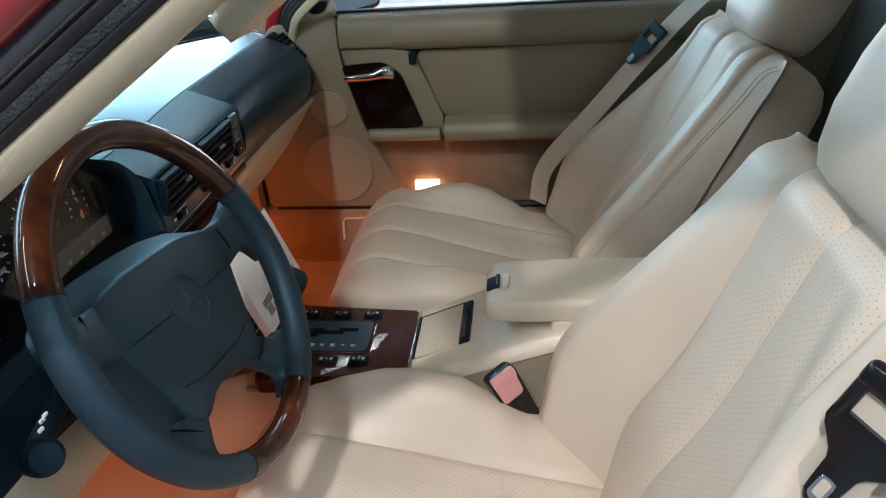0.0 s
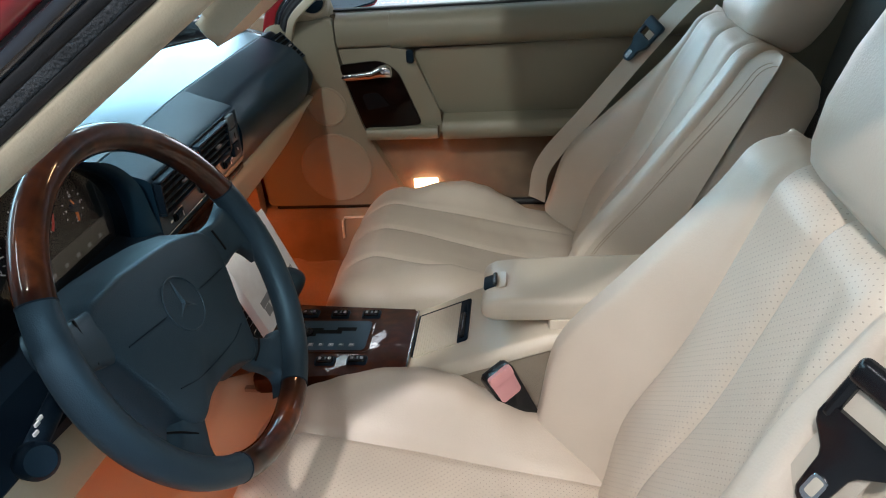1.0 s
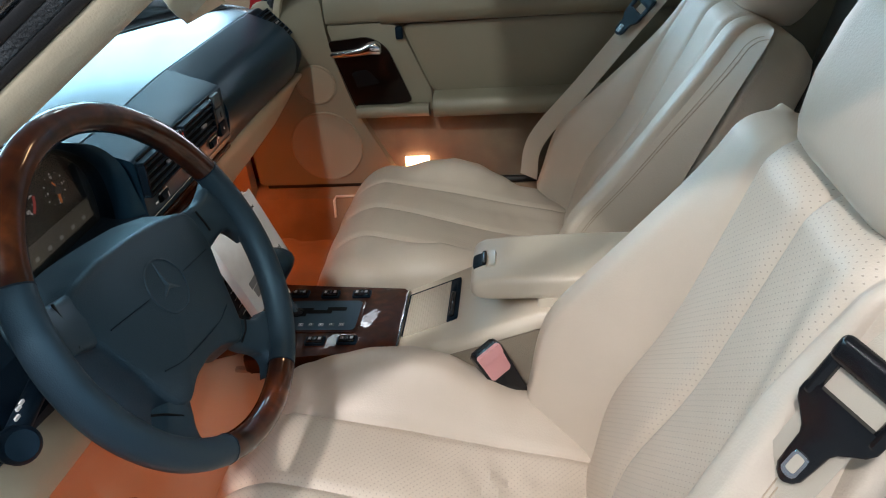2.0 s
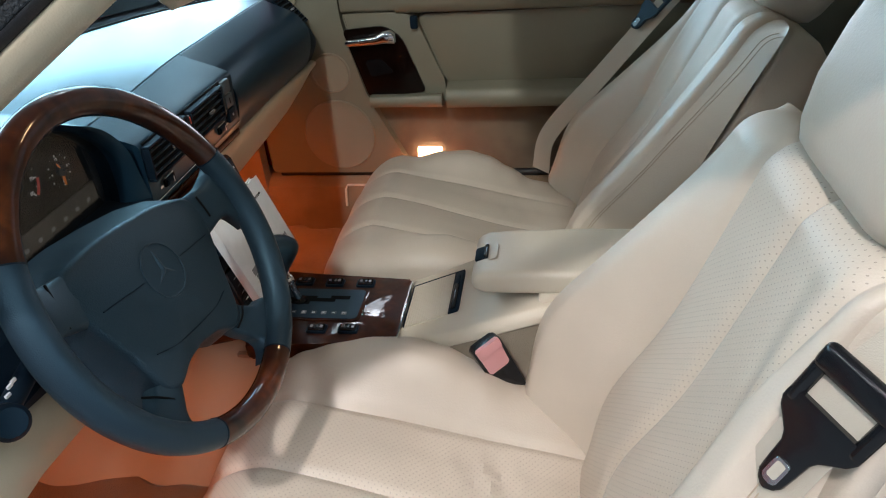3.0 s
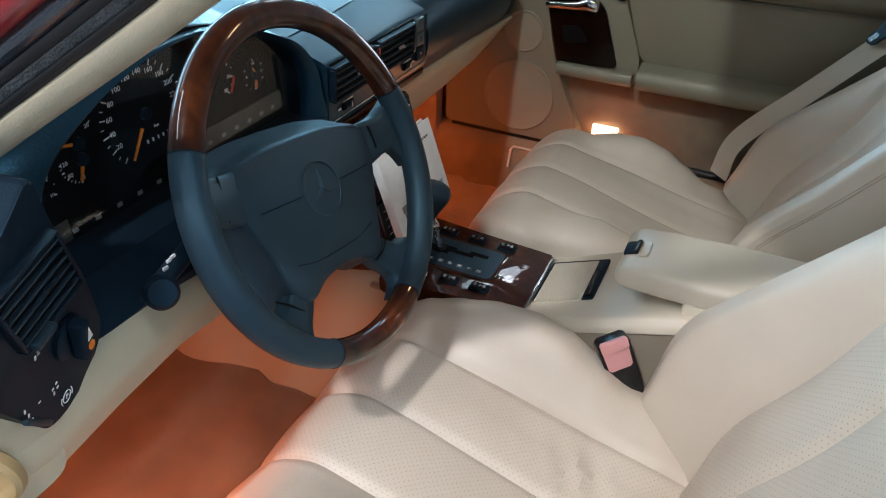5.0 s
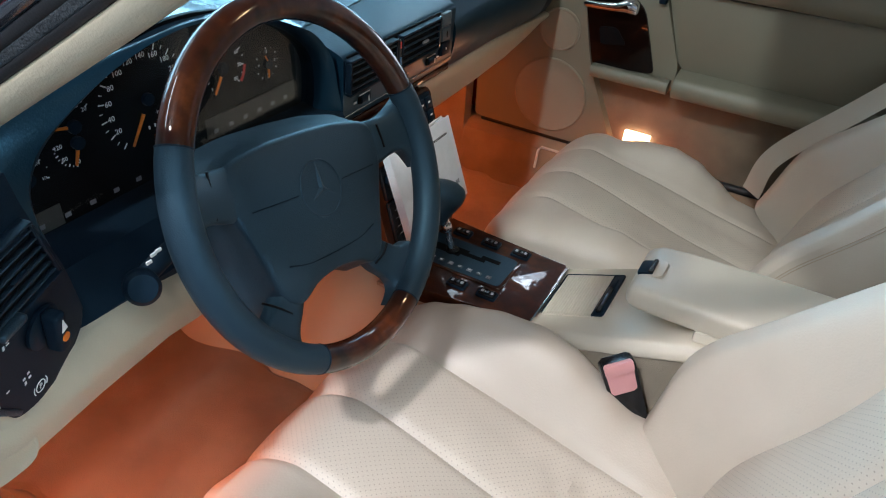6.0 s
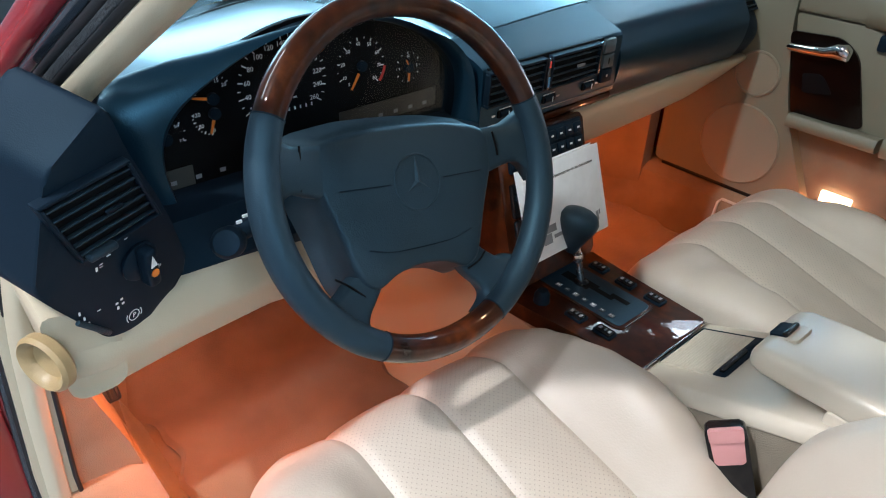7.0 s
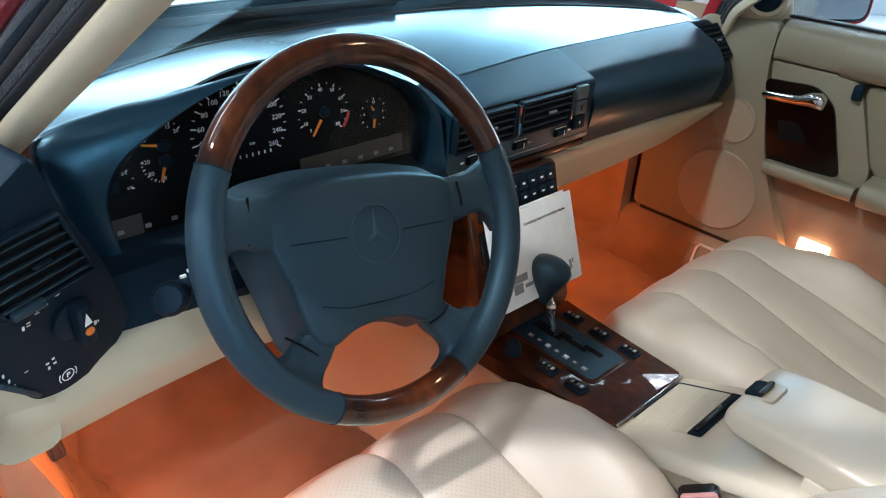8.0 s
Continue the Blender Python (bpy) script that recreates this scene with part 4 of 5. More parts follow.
# ---- steering column ----
column = thing("steering_column", "black steering column shroud", "steering column")
C0 = W_C
N_IN = -(W_U.cross(W_V)).normalized()
part("shroud", sweep([C0 + N_IN * d for d in (0.055, 0.10, 0.20, 0.30)], rounded([(-0.06, -0.06), (0.06, -0.06), (0.055, 0.025), (-0.055, 0.025)], 0.02)), M_BLACK, column)
stalk = thing("indicator_stalk", "black round-tipped combination stalk", "stalk")
part("arm", rod((-0.44, 0.10, 0.575), (-0.565, 0.078, 0.560), 0.010), M_BLACK, stalk)
part("knob", lathe([(0.004, 0.0), (0.017, 0.002), (0.0195, 0.008), (0.0195, 0.035), (0.015, 0.042), (0.005, 0.043)], 24, frame_from((-0.560, 0.080, 0.556), (0.86, -0.52, 0.0), (0.25, 0.41, 0.88)) @ Matrix.Scale(0.85, 4)), M_BLACK, stalk, "grooved round stalk tip")
for k in range(3):
    part("print", box((-0.553 + 0.009 * k, 0.070 + 0.004 * k, 0.581 + 0.002 * (k % 2)), (0.006, 0.002, 0.003)), M_WHITE, stalk)

# ---- dashboard ----
dash = thing("dashboard", "navy leather dashboard with central vents and glovebox", "dashboard")


# crest of the binnacle hood and front edge of the top pad, from the driver's side to the centre
CREST = ((-0.72, 0.20, 0.664), (-0.665, 0.21, 0.674), (-0.61, 0.225, 0.685), (-0.55, 0.225, 0.700), (-0.50, 0.225, 0.7045), (-0.45, 0.222, 0.709), (-0.40, 0.215, 0.715), (-0.35, 0.205, 0.722), (-0.30, 0.196, 0.720), (-0.25, 0.190, 0.708), (-0.21, 0.186, 0.691), (-0.165, 0.190, 0.670), (-0.142, 0.21, 0.657), (-0.128, 0.240, 0.652))


def crest_at(x):
    for a, b in zip(CREST, CREST[1:]):
        if x <= b[0]:
            k = max(0.0, (x - a[0]) / (b[0] - a[0]))
            return a[1] + (b[1] - a[1]) * k, a[2] + (b[2] - a[2]) * k
    return 0.240, 0.652


def dash_front(x):
    return 0.240 + 0.0115 * smooth01((x + 0.12) / 0.33) - 0.004 * smooth01((x - 0.45) / 0.2)


def dash_edge(x):
    return 0.652 + 0.0085 * smooth01((x + 0.12) / 0.33)


def fwd(x):
    return -0.012 * smooth01((x - 0.35) / 0.33)


def dash_top(s, t):
    x = -0.70 + 1.39 * s
    y0, z0 = crest_at(x)
    if x > -0.12:
        y0, z0 = dash_front(x), dash_edge(x)
    y1 = 0.53 - 0.20 * (abs(x) / 0.70) ** 2.4
    k = smooth01((-0.14 - x) / 0.15)
    e = (1 - (1 - t) ** 2) * (1 - k) + t * k
    z = z0 + (0.684 - z0) * e + 0.006 * k * math.sin(math.pi * t)
    return (x, y0 + (y1 - y0) * t, z - 0.02 * smooth01((x - 0.60) / 0.1))


part("top_pad", sheet(dash_top, 140, 24), M_DASHTOP, dash, "navy dash top pad")


def dash_point(x, y):
    s = (x + 0.70) / 1.39
    y0, y1 = dash_top(s, 0.0)[1], dash_top(s, 1.0)[1]
    return Vector(dash_top(s, (y - y0) / (y1 - y0)))


part("top_seam", sweep([dash_point(x, 0.515 - 0.225 * (abs(x) / 0.6) ** 2) + Vector((0, 0, 0.0006)) for x in [-0.60 + 0.03 * i for i in range(41)]], circle(0.0022, 6)), M_RUBBER, dash, "black seam in the dash top")


def seam_y(x):
    return 0.515 - 0.225 * (abs(x) / 0.6) ** 2


def defroster(s, t):
    x = -0.63 + 1.26 * s
    y1 = 0.535 - 0.20 * (abs(x) / 0.70) ** 2.4
    y0 = min(seam_y(x), y1 - 0.004)
    return dash_point(x, y0 + (y1 - y0) * t) + Vector((0, 0, 0.0018))


part("defroster_panel", sheet(defroster, 60, 6), M_FRIT, dash, "matt black defroster panel along the windscreen")


def front_panel(x0, x1, prof, nx=12):
    xs = [x0 + (x1 - x0) * i / nx for i in range(nx + 1)]
    return loft([[(x, y, z) for y, z in prof(x)] for x in xs])


def fascia(x):
    return rounded([(dash_front(x) - 0.0025, dash_edge(x) - 0.0012), (0.178, 0.633), (0.162, 0.626), (0.166, 0.526), (0.34, 0.520), (0.34, 0.640)], [0.002, 0.012, 0.006, 0.004, 0.004, 0.004])


def lid(x):
    return [(y, z) for y, z in rounded([(dash_front(x) - 0.0025, dash_edge(x) - 0.0012), (0.184 + fwd(x), 0.628), (0.158 + fwd(x), 0.590), (0.164 + fwd(x), 0.540), (0.185 + fwd(x), 0.500), (0.34, 0.500), (0.34, 0.636)], [0.002, 0.014, 0.03, 0.03, 0.014, 0.01, 0.01], 6)]


part("centre_fascia", front_panel(-0.128, 0.1935, fascia), M_DASH, dash)
part("glovebox_lid", front_panel(0.1955, 0.606, lid, 16), M_DASH, dash, "navy padded airbag and glovebox lid")
pod = rounded([(0.249, 0.6590), (0.243, 0.6560), (0.170, 0.574), (0.159, 0.545), (0.178, 0.505), (0.34, 0.505), (0.34, 0.640)], [0.002, 0.006, 0.02, 0.02, 0.01, 0.01, 0.01])
rings = []
for x, k in ((0.608, 1), (0.645, 1), (0.672, 0.97), (0.692, 0.90), (0.703, 0.75)):
    rings.append([(x, 0.30 + (y + 0.5 * fwd(x) - 0.30) * k, 0.58 + (z - 0.58) * k) for y, z in pod])
part("end_pod", loft(rings), M_BLACK, dash)


def vent(parent, m, w, h, rows, name="air_vent", posts=1, rim=True):
    """A louvred outlet in its local xy plane, facing +z."""
    fr = bmesh.new()
    b = 0.004
    for c, s in (((0, h / 2 + b / 2, 0), (w + 2 * b, b, 0.012)), ((0, -h / 2 - b / 2, 0), (w + 2 * b, b, 0.012)), ((w / 2 + b / 2, 0, 0), (b, h, 0.012)), ((-w / 2 - b / 2, 0, 0), (b, h, 0.012))):
        box((c[0], c[1], 0.002), (s[0], s[1], 0.012 if rim else 0.006), 0.001, 1, fr)
    v = part(name, fr, M_BLACK, parent, "black louvred air vent", m)
    part("backing", box((0, 0, 0.0012), (w, h, 0.0016)), M_DIAL, v, "", m)
    for i in range(rows):
        y = -h / 2 + h * (i + 0.5) / rows
        part("slat", box((0, 0, 0), (w, 0.0018, 0.0055), 0.0005, 1, m=Matrix.Translation((0, y, 0.0045)) @ pose(0, 0, 0, -8, 0, 0)), M_PAD, v, "", m)
    part("slider", box((0.1 * w, 0, 0.0075), (0.018, 0.0045, 0.004), 0.0015), M_GREY if posts else M_BLACK, v, "", m)
    return v


DASHFACE = lambda x, y, z: frame_from((x, y - 0.001, z), (1, 0, 0), (0, -0.06, 1))
part("vent_bezel", box((0.012, 0.1640, 0.597), (0.262, 0.004, 0.060), 0.001), M_DIAL, dash, "black panel round the centre vents")
vent(dash, DASHFACE(-0.064, 0.161, 0.597), 0.112, 0.046, 4)
vent(dash, DASHFACE(0.068, 0.161, 0.597), 0.110, 0.046, 4)
part("vent_jamb", box((0.1315, 0.1590, 0.597), (0.010, 0.007, 0.052), 0.002), M_STRIP, dash, "grey vent jamb")
part("temperature_wheel", box((0.0030, 0.1560, 0.597), (0.0070, 0.009, 0.048), 0.0015), M_STRIP, dash, "vertical air temperature wheel")
part("cold_mark", box((0.0030, 0.1512, 0.585), (0.0035, 0.001, 0.016)), plain("blue_mark", (0.05, 0.22, 0.42), 0.4), dash)
part("warm_mark", box((0.0030, 0.1512, 0.612), (0.0030, 0.001, 0.010)), M_RED, dash)
M_KEY = grained("grey_blue_key", (0.06, 0.085, 0.10), 0.4, vary=0.1, grain=1400, strength=0.2)
for z, mt in ((0.6125, M_KEY), (0.5875, M_KEY), (0.5625, M_BLACK)):
    key = part("dash_switch", box((0.1570, 0.1610, z), (0.028, 0.009, 0.0225), 0.002), mt, dash, "dash push switch")
    if z < 0.6:
        part("mark", box((0.1570, 0.1562, z), (0.0025, 0.0006, 0.010 if z > 0.58 else 0.004)), M_DIAL if z > 0.58 else M_WHITE, key)
# thumbwheels in the strip under the vents
for x in (-0.077, 0.021, 0.118):
    well = part("thumbwheel_well", box((x, 0.1640, 0.5515), (0.030, 0.004, 0.011), 0.001), M_DIAL, dash)
    part("thumbwheel", lathe([(0.002, -0.010), (0.0065, -0.010), (0.0065, 0.010), (0.002, 0.010)], 24, frame_from((x - 0.001, 0.1650, 0.5515), (0, 1, 0), (0, 0, 1))), M_BLACK, well, "ribbed vent thumbwheel")
    part("mark", box((x + 0.004, 0.1579, 0.5515), (0.0016, 0.0006, 0.008)), M_WHITE, well)
    for k in range(4):
        part("mark", box((x - 0.0105 + 0.007 * k, 0.1628, 0.5595), (0.0058, 0.0006, 0.0014)), M_WHITE, well)
    part("mark", box((x + (0.022 if x > 0.1 else -0.024 if x < 0 else 0.022), 0.1632, 0.5515), (0.007, 0.0006, 0.003)), M_GREY if 0 < x < 0.1 else M_WHITE, well)
part("strip_line", box((0.032, 0.1650, 0.5375), (0.318, 0.002, 0.0012)), M_CHROME, dash, "thin bright line under the thumbwheels")
part("wood_strip", box((0.032, 0.240, 0.5185), (0.320, 0.145, 0.012), 0.003), M_WOOD, dash, "walnut strip under the fascia")
vent(dash, frame_from((0.650, 0.2045, 0.6205), (1, 0.0, -0.02), (0, 0.66, 0.75)), 0.064, 0.070, 6, rim=False)

# beige lower panel under the glovebox
low = rounded([(0.186, 0.503), (0.186, 0.480), (0.210, 0.410), (0.26, 0.40), (0.26, 0.50)], 0.010)
rings = []
for x, k in ((0.100, 1.0), (0.25, 1.0), (0.40, 0.95), (0.52, 0.8), (0.62, 0.55), (0.69, 0.35)):
    rings.append([(x, y + fwd(x), 0.49 + (z - 0.49) * k) for y, z in low])
part("lower_panel", loft(rings), M_VINYL, dash, "beige panel under the glovebox")
part("footwell_cover", box((0.40, 0.42, 0.455), (0.56, 0.42, 0.02)), M_CARPET, dash)

# ---- instrument binnacle ----
binn = thing("instrument_cluster", "black instrument cluster with white dials and orange needles", "instrument cluster")


OPENING = ((-0.566, 0.545), (-0.572, 0.590), (-0.567, 0.625), (-0.545, 0.655), (-0.505, 0.680), (-0.450, 0.704), (-0.390, 0.719), (-0.330, 0.720), (-0.265, 0.706), (-0.210, 0.682), (-0.172, 0.653), (-0.151, 0.622), (-0.149, 0.580), (-0.156, 0.545))
RIDGE = ((-0.600, 0.21, 0.545), (-0.612, 0.212, 0.600), (-0.622, 0.215, 0.655), (-0.612, 0.225, 0.685), (-0.550, 0.225, 0.700), (-0.495, 0.225, 0.7045), (-0.430, 0.219, 0.712), (-0.345, 0.204, 0.7225), (-0.270, 0.192, 0.714), (-0.213, 0.186, 0.692), (-0.165, 0.180, 0.668), (-0.139, 0.172, 0.630), (-0.132, 0.168, 0.585), (-0.124, 0.166, 0.545))
edge_in = [(p.x, p.z) for p in curve([(x, 0, z) for x, z in OPENING], 5)]
edge_out = curve(RIDGE, 5)


def hood_row(t, dy=0.0, back=0.0):
    """From the ridge (t = 0) in to the cluster opening (t = 1)."""
    out = []
    for (x, z), r in zip(edge_in, edge_out):
        k = smooth01((x + 0.21) / 0.05)
        p = Vector((r.x, r.y + back * (0.02 + 0.06 * k), r.z - back * 0.004)).lerp(Vector((x, 0.195, z)), t)
        out.append((p.x, p.y + dy - 0.004 * math.sin(math.pi * t), p.z + 0.004 * math.sin(math.pi * t) * (1 - k)))
    return out


part("hood", loft([hood_row(0.0, 0.0, 1.0), hood_row(0.0, 0.004, 0.0), hood_row(0.06), hood_row(0.25), hood_row(0.5), hood_row(0.75), hood_row(0.94), hood_row(1.0, 0.004)], False, False), M_DASH, binn, "navy leather binnacle hood")
part("hood_lining", loft([hood_row(1.0, 0.004), hood_row(1.0, 0.027)], False, False), M_BLACK, binn)
face = [(x + (0.008 if x > -0.36 else -0.006), z + 0.004) for x, z in edge_in]
part("dial_face", prism(face, -0.228, -0.2205, 0, 1, Matrix(((1, 0, 0, 0), (0, 0, -1, 0), (0, 1, 0, 0), (0, 0, 0, 1)))), M_DIAL, binn, "matt black dial face")
glass = part("cover_glass", prism([(x * 0.985 - 0.0055, 0.632 + (z - 0.632) * 0.98) for x, z in face], -0.2062, -0.2050, 0, 1, Matrix(((1, 0, 0, 0), (0, 0, -1, 0), (0, 1, 0, 0), (0, 0, 0, 1)))), M_COVER, binn, "clear dusty cover glass")
glass.visible_shadow = False
FACE_Y = 0.2195
D = lambda x, z: frame_from((x, FACE_Y, z), (1, 0, 0), (0, 0, 1))


def dial(x, z, r, a0, a1, labels, needle, ticks, size, inner=0.76, mark_r=1.0):
    m = D(x, z)
    bm = bmesh.new()
    for i in range(ticks + 1):
        a = radians(a0 + (a1 - a0) * i / ticks)
        long = i % 2 == 0
        d = Vector((math.sin(a), math.cos(a), 0))
        q = Vector((d.y, -d.x, 0)) * (0.0008 if long else 0.0005)
        p0, p1 = d * r * (0.88 if long else 0.93), d * r
        bm.faces.new([bm.verts.new(p) for p in (p0 - q, p0 + q, p1 + q, p1 - q)])
    part("scale", bm, M_WHITE, binn, "", m)
    k = len(labels)
    for i, s in enumerate(labels):
        if s:
            a = radians(a0 + (a1 - a0) * i / (k - 1))
            lettering(s, size, m @ Matrix.Translation((r * inner * math.sin(a), r * inner * math.cos(a), 0.0004)), M_WHITE, binn, "numeral")
    a = radians(needle)
    d = Vector((math.sin(a), math.cos(a), 0))
    q = Vector((d.y, -d.x, 0)) * 0.0016
    bm = prism([tuple((d * r * 0.28 + q).xy), tuple((d * r * 0.28 - q).xy), tuple((d * r * 0.9 - q * 0.6).xy), tuple((d * r * 0.9 + q * 0.6).xy)], 0.002, 0.004, 0, 1, m)
    part("needle", bm, M_ORANGE, binn, "orange needle")
    part("needle_hub", lathe([(0.007, 0.0), (0.007, 0.005), (0.001, 0.006)], 20, m), M_BLACK, binn)


dial(-0.408, 0.651, 0.060, -138, 122, ["", "20", "40", "60", "80", "100", "120", "140", "160", "180", "200", "220", "240", "260"], -146, 26, 0.0085, 0.80)
dial(-0.2945, 0.651, 0.037, -113, 134, ["10", "20", "30", "40", "50", "60", "70", "80"], -147, 14, 0.0068, 0.78)
lettering("5", 0.0055, D(-0.2945, 0.651) @ Matrix.Translation((0.029 * math.sin(radians(-137)), 0.029 * math.cos(radians(-137)), 0.0004)), M_WHITE, binn, "numeral")
dial(-0.217, 0.634, 0.021, 0, 330, ["12", "", "", "3", "", "", "6", "", "", "9", "", ""], 183, 11, 0.0052, 0.72)
part("clock_hand", prism([(-0.0010, 0.002), (0.0010, 0.002), (0.0008, 0.0135), (-0.0008, 0.0135)], 0.0042, 0.0052, 0, 1, D(-0.217, 0.634) @ pose(0, 0, 0, 0, 0, 28)), M_ORANGE, binn, "orange clock hand")
dial(-0.499, 0.6535, 0.027, -64, 52, ["0", "5", "10", "15", "20"], -76, 8, 0.0062, 0.76)
dial(-0.4995, 0.636, 0.026, -84, -168, ["120", "", "80", "", "40"], -160, 8, 0.0065, 0.80)
dial(-0.559, 0.620, 0.024, -118, 108, ["0", "1/4", "1/2", "3/4", "1/1"], -115, 8, 0.0048, 0.78)
part("warning_zone", prism([(0.040 * math.sin(radians(a)), 0.040 * math.cos(radians(a))) for a in range(100, 134, 4)] + [(0.036 * math.sin(radians(a)), 0.036 * math.cos(radians(a))) for a in range(132, 98, -4)], 0.0004, 0.001, 0, 1, D(-0.2945, 0.651)), M_RED, binn, "red engine speed band")
part("display", box((-0.250, FACE_Y - 0.0006, 0.583), (0.165, 0.001, 0.026)), M_LCD, binn, "unlit grey display window")
part("display", box((-0.555, FACE_Y - 0.0006, 0.570), (0.04, 0.001, 0.024)), M_LCD, binn, "unlit grey display window")
lettering("km", 0.006, D(-0.395, 0.632) @ Matrix.Translation((0, 0, 0.0006)), M_WHITE, binn)
for k in range(6):
    part("counter_digit", box((-0.412 + 0.008 * k, FACE_Y - 0.0006, 0.618), (0.0016, 0.001, 0.004)), M_WHITE, binn)
for k in range(6):
    part("warning_symbol", box((-0.318 + 0.026 * k, FACE_Y - 0.0014, 0.577), (0.007, 0.0006, 0.005), 0.0), M_GREY, binn)
    part("warning_symbol", box((-0.560 + 0.030 * k, FACE_Y - 0.0014, 0.566), (0.007, 0.0006, 0.005), 0.0), M_GREY, binn)
part("lower_cover", loft([[(x, 0.165, 0.548), (x, 0.217, 0.558), (x, 0.26, 0.50), (x, 0.150, 0.46), (x, 0.135, 0.50)] for x in (-0.604, -0.4, -0.13)]), M_BLACK, binn, "black lower column cover")

# ---- light switch pod ----
spod = thing("light_switch_panel", "black side dash panel with air vent and light switch", "switch panel")
POD = frame_from((-0.65, 0.095, 0.58), (0.93, 0.37, 0), (0, -0.2, 1))
part("panel", prism(rounded([(-0.013, 0.153), (0.004, 0.102), (0.043, 0.02), (0.069, -0.065), (0.034, -0.100), (-0.013, -0.104), (-0.040, -0.094), (-0.086, -0.022), (-0.102, 0.005), (-0.074, 0.112)], [0.01, 0.02, 0.03, 0.012, 0.02, 0.02, 0.01, 0.01, 0.01, 0.01]), -0.10, 0.0, 0.004, 3, POD), M_BLACK, spod)
PF = lambda x, z: POD @ Matrix.Translation((x, z, 0.001))
SKEW = Matrix(((1, -0.42, 0, 0), (0.06, 1, 0, 0), (0, 0, 1, 0), (0, 0, 0, 1)))
vent(spod, PF(-0.030, 0.058) @ SKEW, 0.082, 0.068, 6, posts=0)
part("vent_tab", box((0, 0, 0.008), (0.030, 0.008, 0.010), 0.003, 3, m=PF(-0.040, 0.022)), M_PAD, spod, "ribbed vent adjuster tab")
KN = (0.004, -0.021)
part("switch_disc", lathe([(0.021, 0.0), (0.021, 0.003), (0.019, 0.0045), (0.001, 0.0045)], 32, PF(*KN)), M_BLACK, spod, "round rotary light switch")
part("switch_grip", box((0, 0, 0.013), (0.014, 0.046, 0.016), 0.004, 3, m=PF(*KN) @ pose(0, 0, 0, 0, 0, 6)), M_BLACK, spod)
part("switch_arrow", prism([(-0.004, 0.004), (0.004, 0.004), (0, 0.018)], 0.0212, 0.0217, 0, 1, PF(*KN) @ pose(0, 0, 0, 0, 0, 6)), M_WHITE, spod)
part("switch_dot", lathe([(0.0045, 0.0212), (0.0045, 0.0224), (0.001, 0.0226)], 16, PF(KN[0], KN[1] - 0.004)), M_ORANGE, spod)
part("print", sweep([PF(KN[0] - 0.012, KN[1] + 0.036) @ Vector((0.0025 * math.cos(a), 0.0025 * math.sin(a), 0.0003)) for a in [2 * math.pi * k / 14 for k in range(14)]], circle(0.0004, 6), POD.col[2].xyz, closed=True), M_WHITE, spod)
for dx, dy, w, h in ((-0.046, 0.018, 0.003, 0.006), (-0.041, 0.018, 0.005, 0.001), (-0.041, 0.021, 0.005, 0.001), (-0.032, 0.026, 0.006, 0.001), (-0.032, 0.029, 0.002, 0.004), (-0.023, 0.030, 0.004, 0.001), (0.0, 0.041, 0.003, 0.004), (0.005, 0.041, 0.003, 0.001), (0.014, 0.042, 0.004, 0.005), (0.019, 0.042, 0.003, 0.001), (0.022, -0.022, 0.006, 0.007), (0.026, -0.022, 0.002, 0.003), (-0.030, -0.036, 0.004, 0.003), (-0.024, -0.034, 0.004, 0.003), (-0.029, -0.042, 0.003, 0.005), (-0.023, -0.040, 0.004, 0.003), (-0.050, -0.030, 0.005, 0.0008)):
    part("print", box((dx, dy, 0), (w * 0.72, h * 0.72, 0.0006), m=PF(*KN)), M_WHITE, spod)
for k in range(4):
    part("print", box((-0.070 + 0.004 * k, -0.020 - 0.009 * k, 0.0), (0.0018, 0.004, 0.0006), m=PF(*KN)), M_WHITE, spod)
part("park_sign", sweep([PF(-0.008, -0.085) @ Vector((0.0062 * math.cos(a), 0.0062 * math.sin(a), 0.0003)) for a in [2 * math.pi * k / 24 for k in range(24)]], circle(0.0005, 6), POD.col[2].xyz, closed=True), M_WHITE, spod)
for a0 in (150, -30):
    part("park_arc", sweep([PF(-0.008, -0.085) @ Vector((0.0092 * math.cos(radians(a0 + a)), 0.0092 * math.sin(radians(a0 + a)), 0.0003)) for a in range(0, 61, 10)], circle(0.0005, 6), POD.col[2].xyz), M_WHITE, spod)
lettering("P", 0.0085, PF(-0.008, -0.085) @ Matrix.Translation((0, 0, 0.0006)), M_WHITE, spod)
part("release_handle", box((0, 0, 0.002), (0.050, 0.006, 0.005), 0.002, m=PF(-0.055, -0.066) @ pose(0, 0, 0, 0, 0, -50)), M_PAD, spod)

# ---- lower driver trim ----
knee = thing("knee_panel", "beige vinyl panel under the steering column", "panel")
low = [(0.118, 0.498), (0.105, 0.455), (0.120, 0.408), (0.20, 0.400), (0.20, 0.51)]
rings = []
for x, dz, dy in ((-0.735, 0.005, 0.0), (-0.69, 0.0, 0.0), (-0.60, 0.002, 0.01), (-0.5, 0.0, 0.02), (-0.40, -0.018, 0.03), (-0.28, -0.028, 0.04), (-0.14, -0.03, 0.05)):
    rings.append([(x, y + dy, z + dz) for y, z in rounded(low, 0.012)])
part("panel", loft(rings), M_VINYL, knee)
part("corner", loft([[(-0.712 + dx, y, 0.460 + dz) for dx, dz in rounded([(-0.026, -0.045), (0.03, -0.045), (0.035, 0.045), (-0.034, 0.07)], 0.02)] for y in (0.11, 0.13, 0.30)]), M_VINYL, knee)
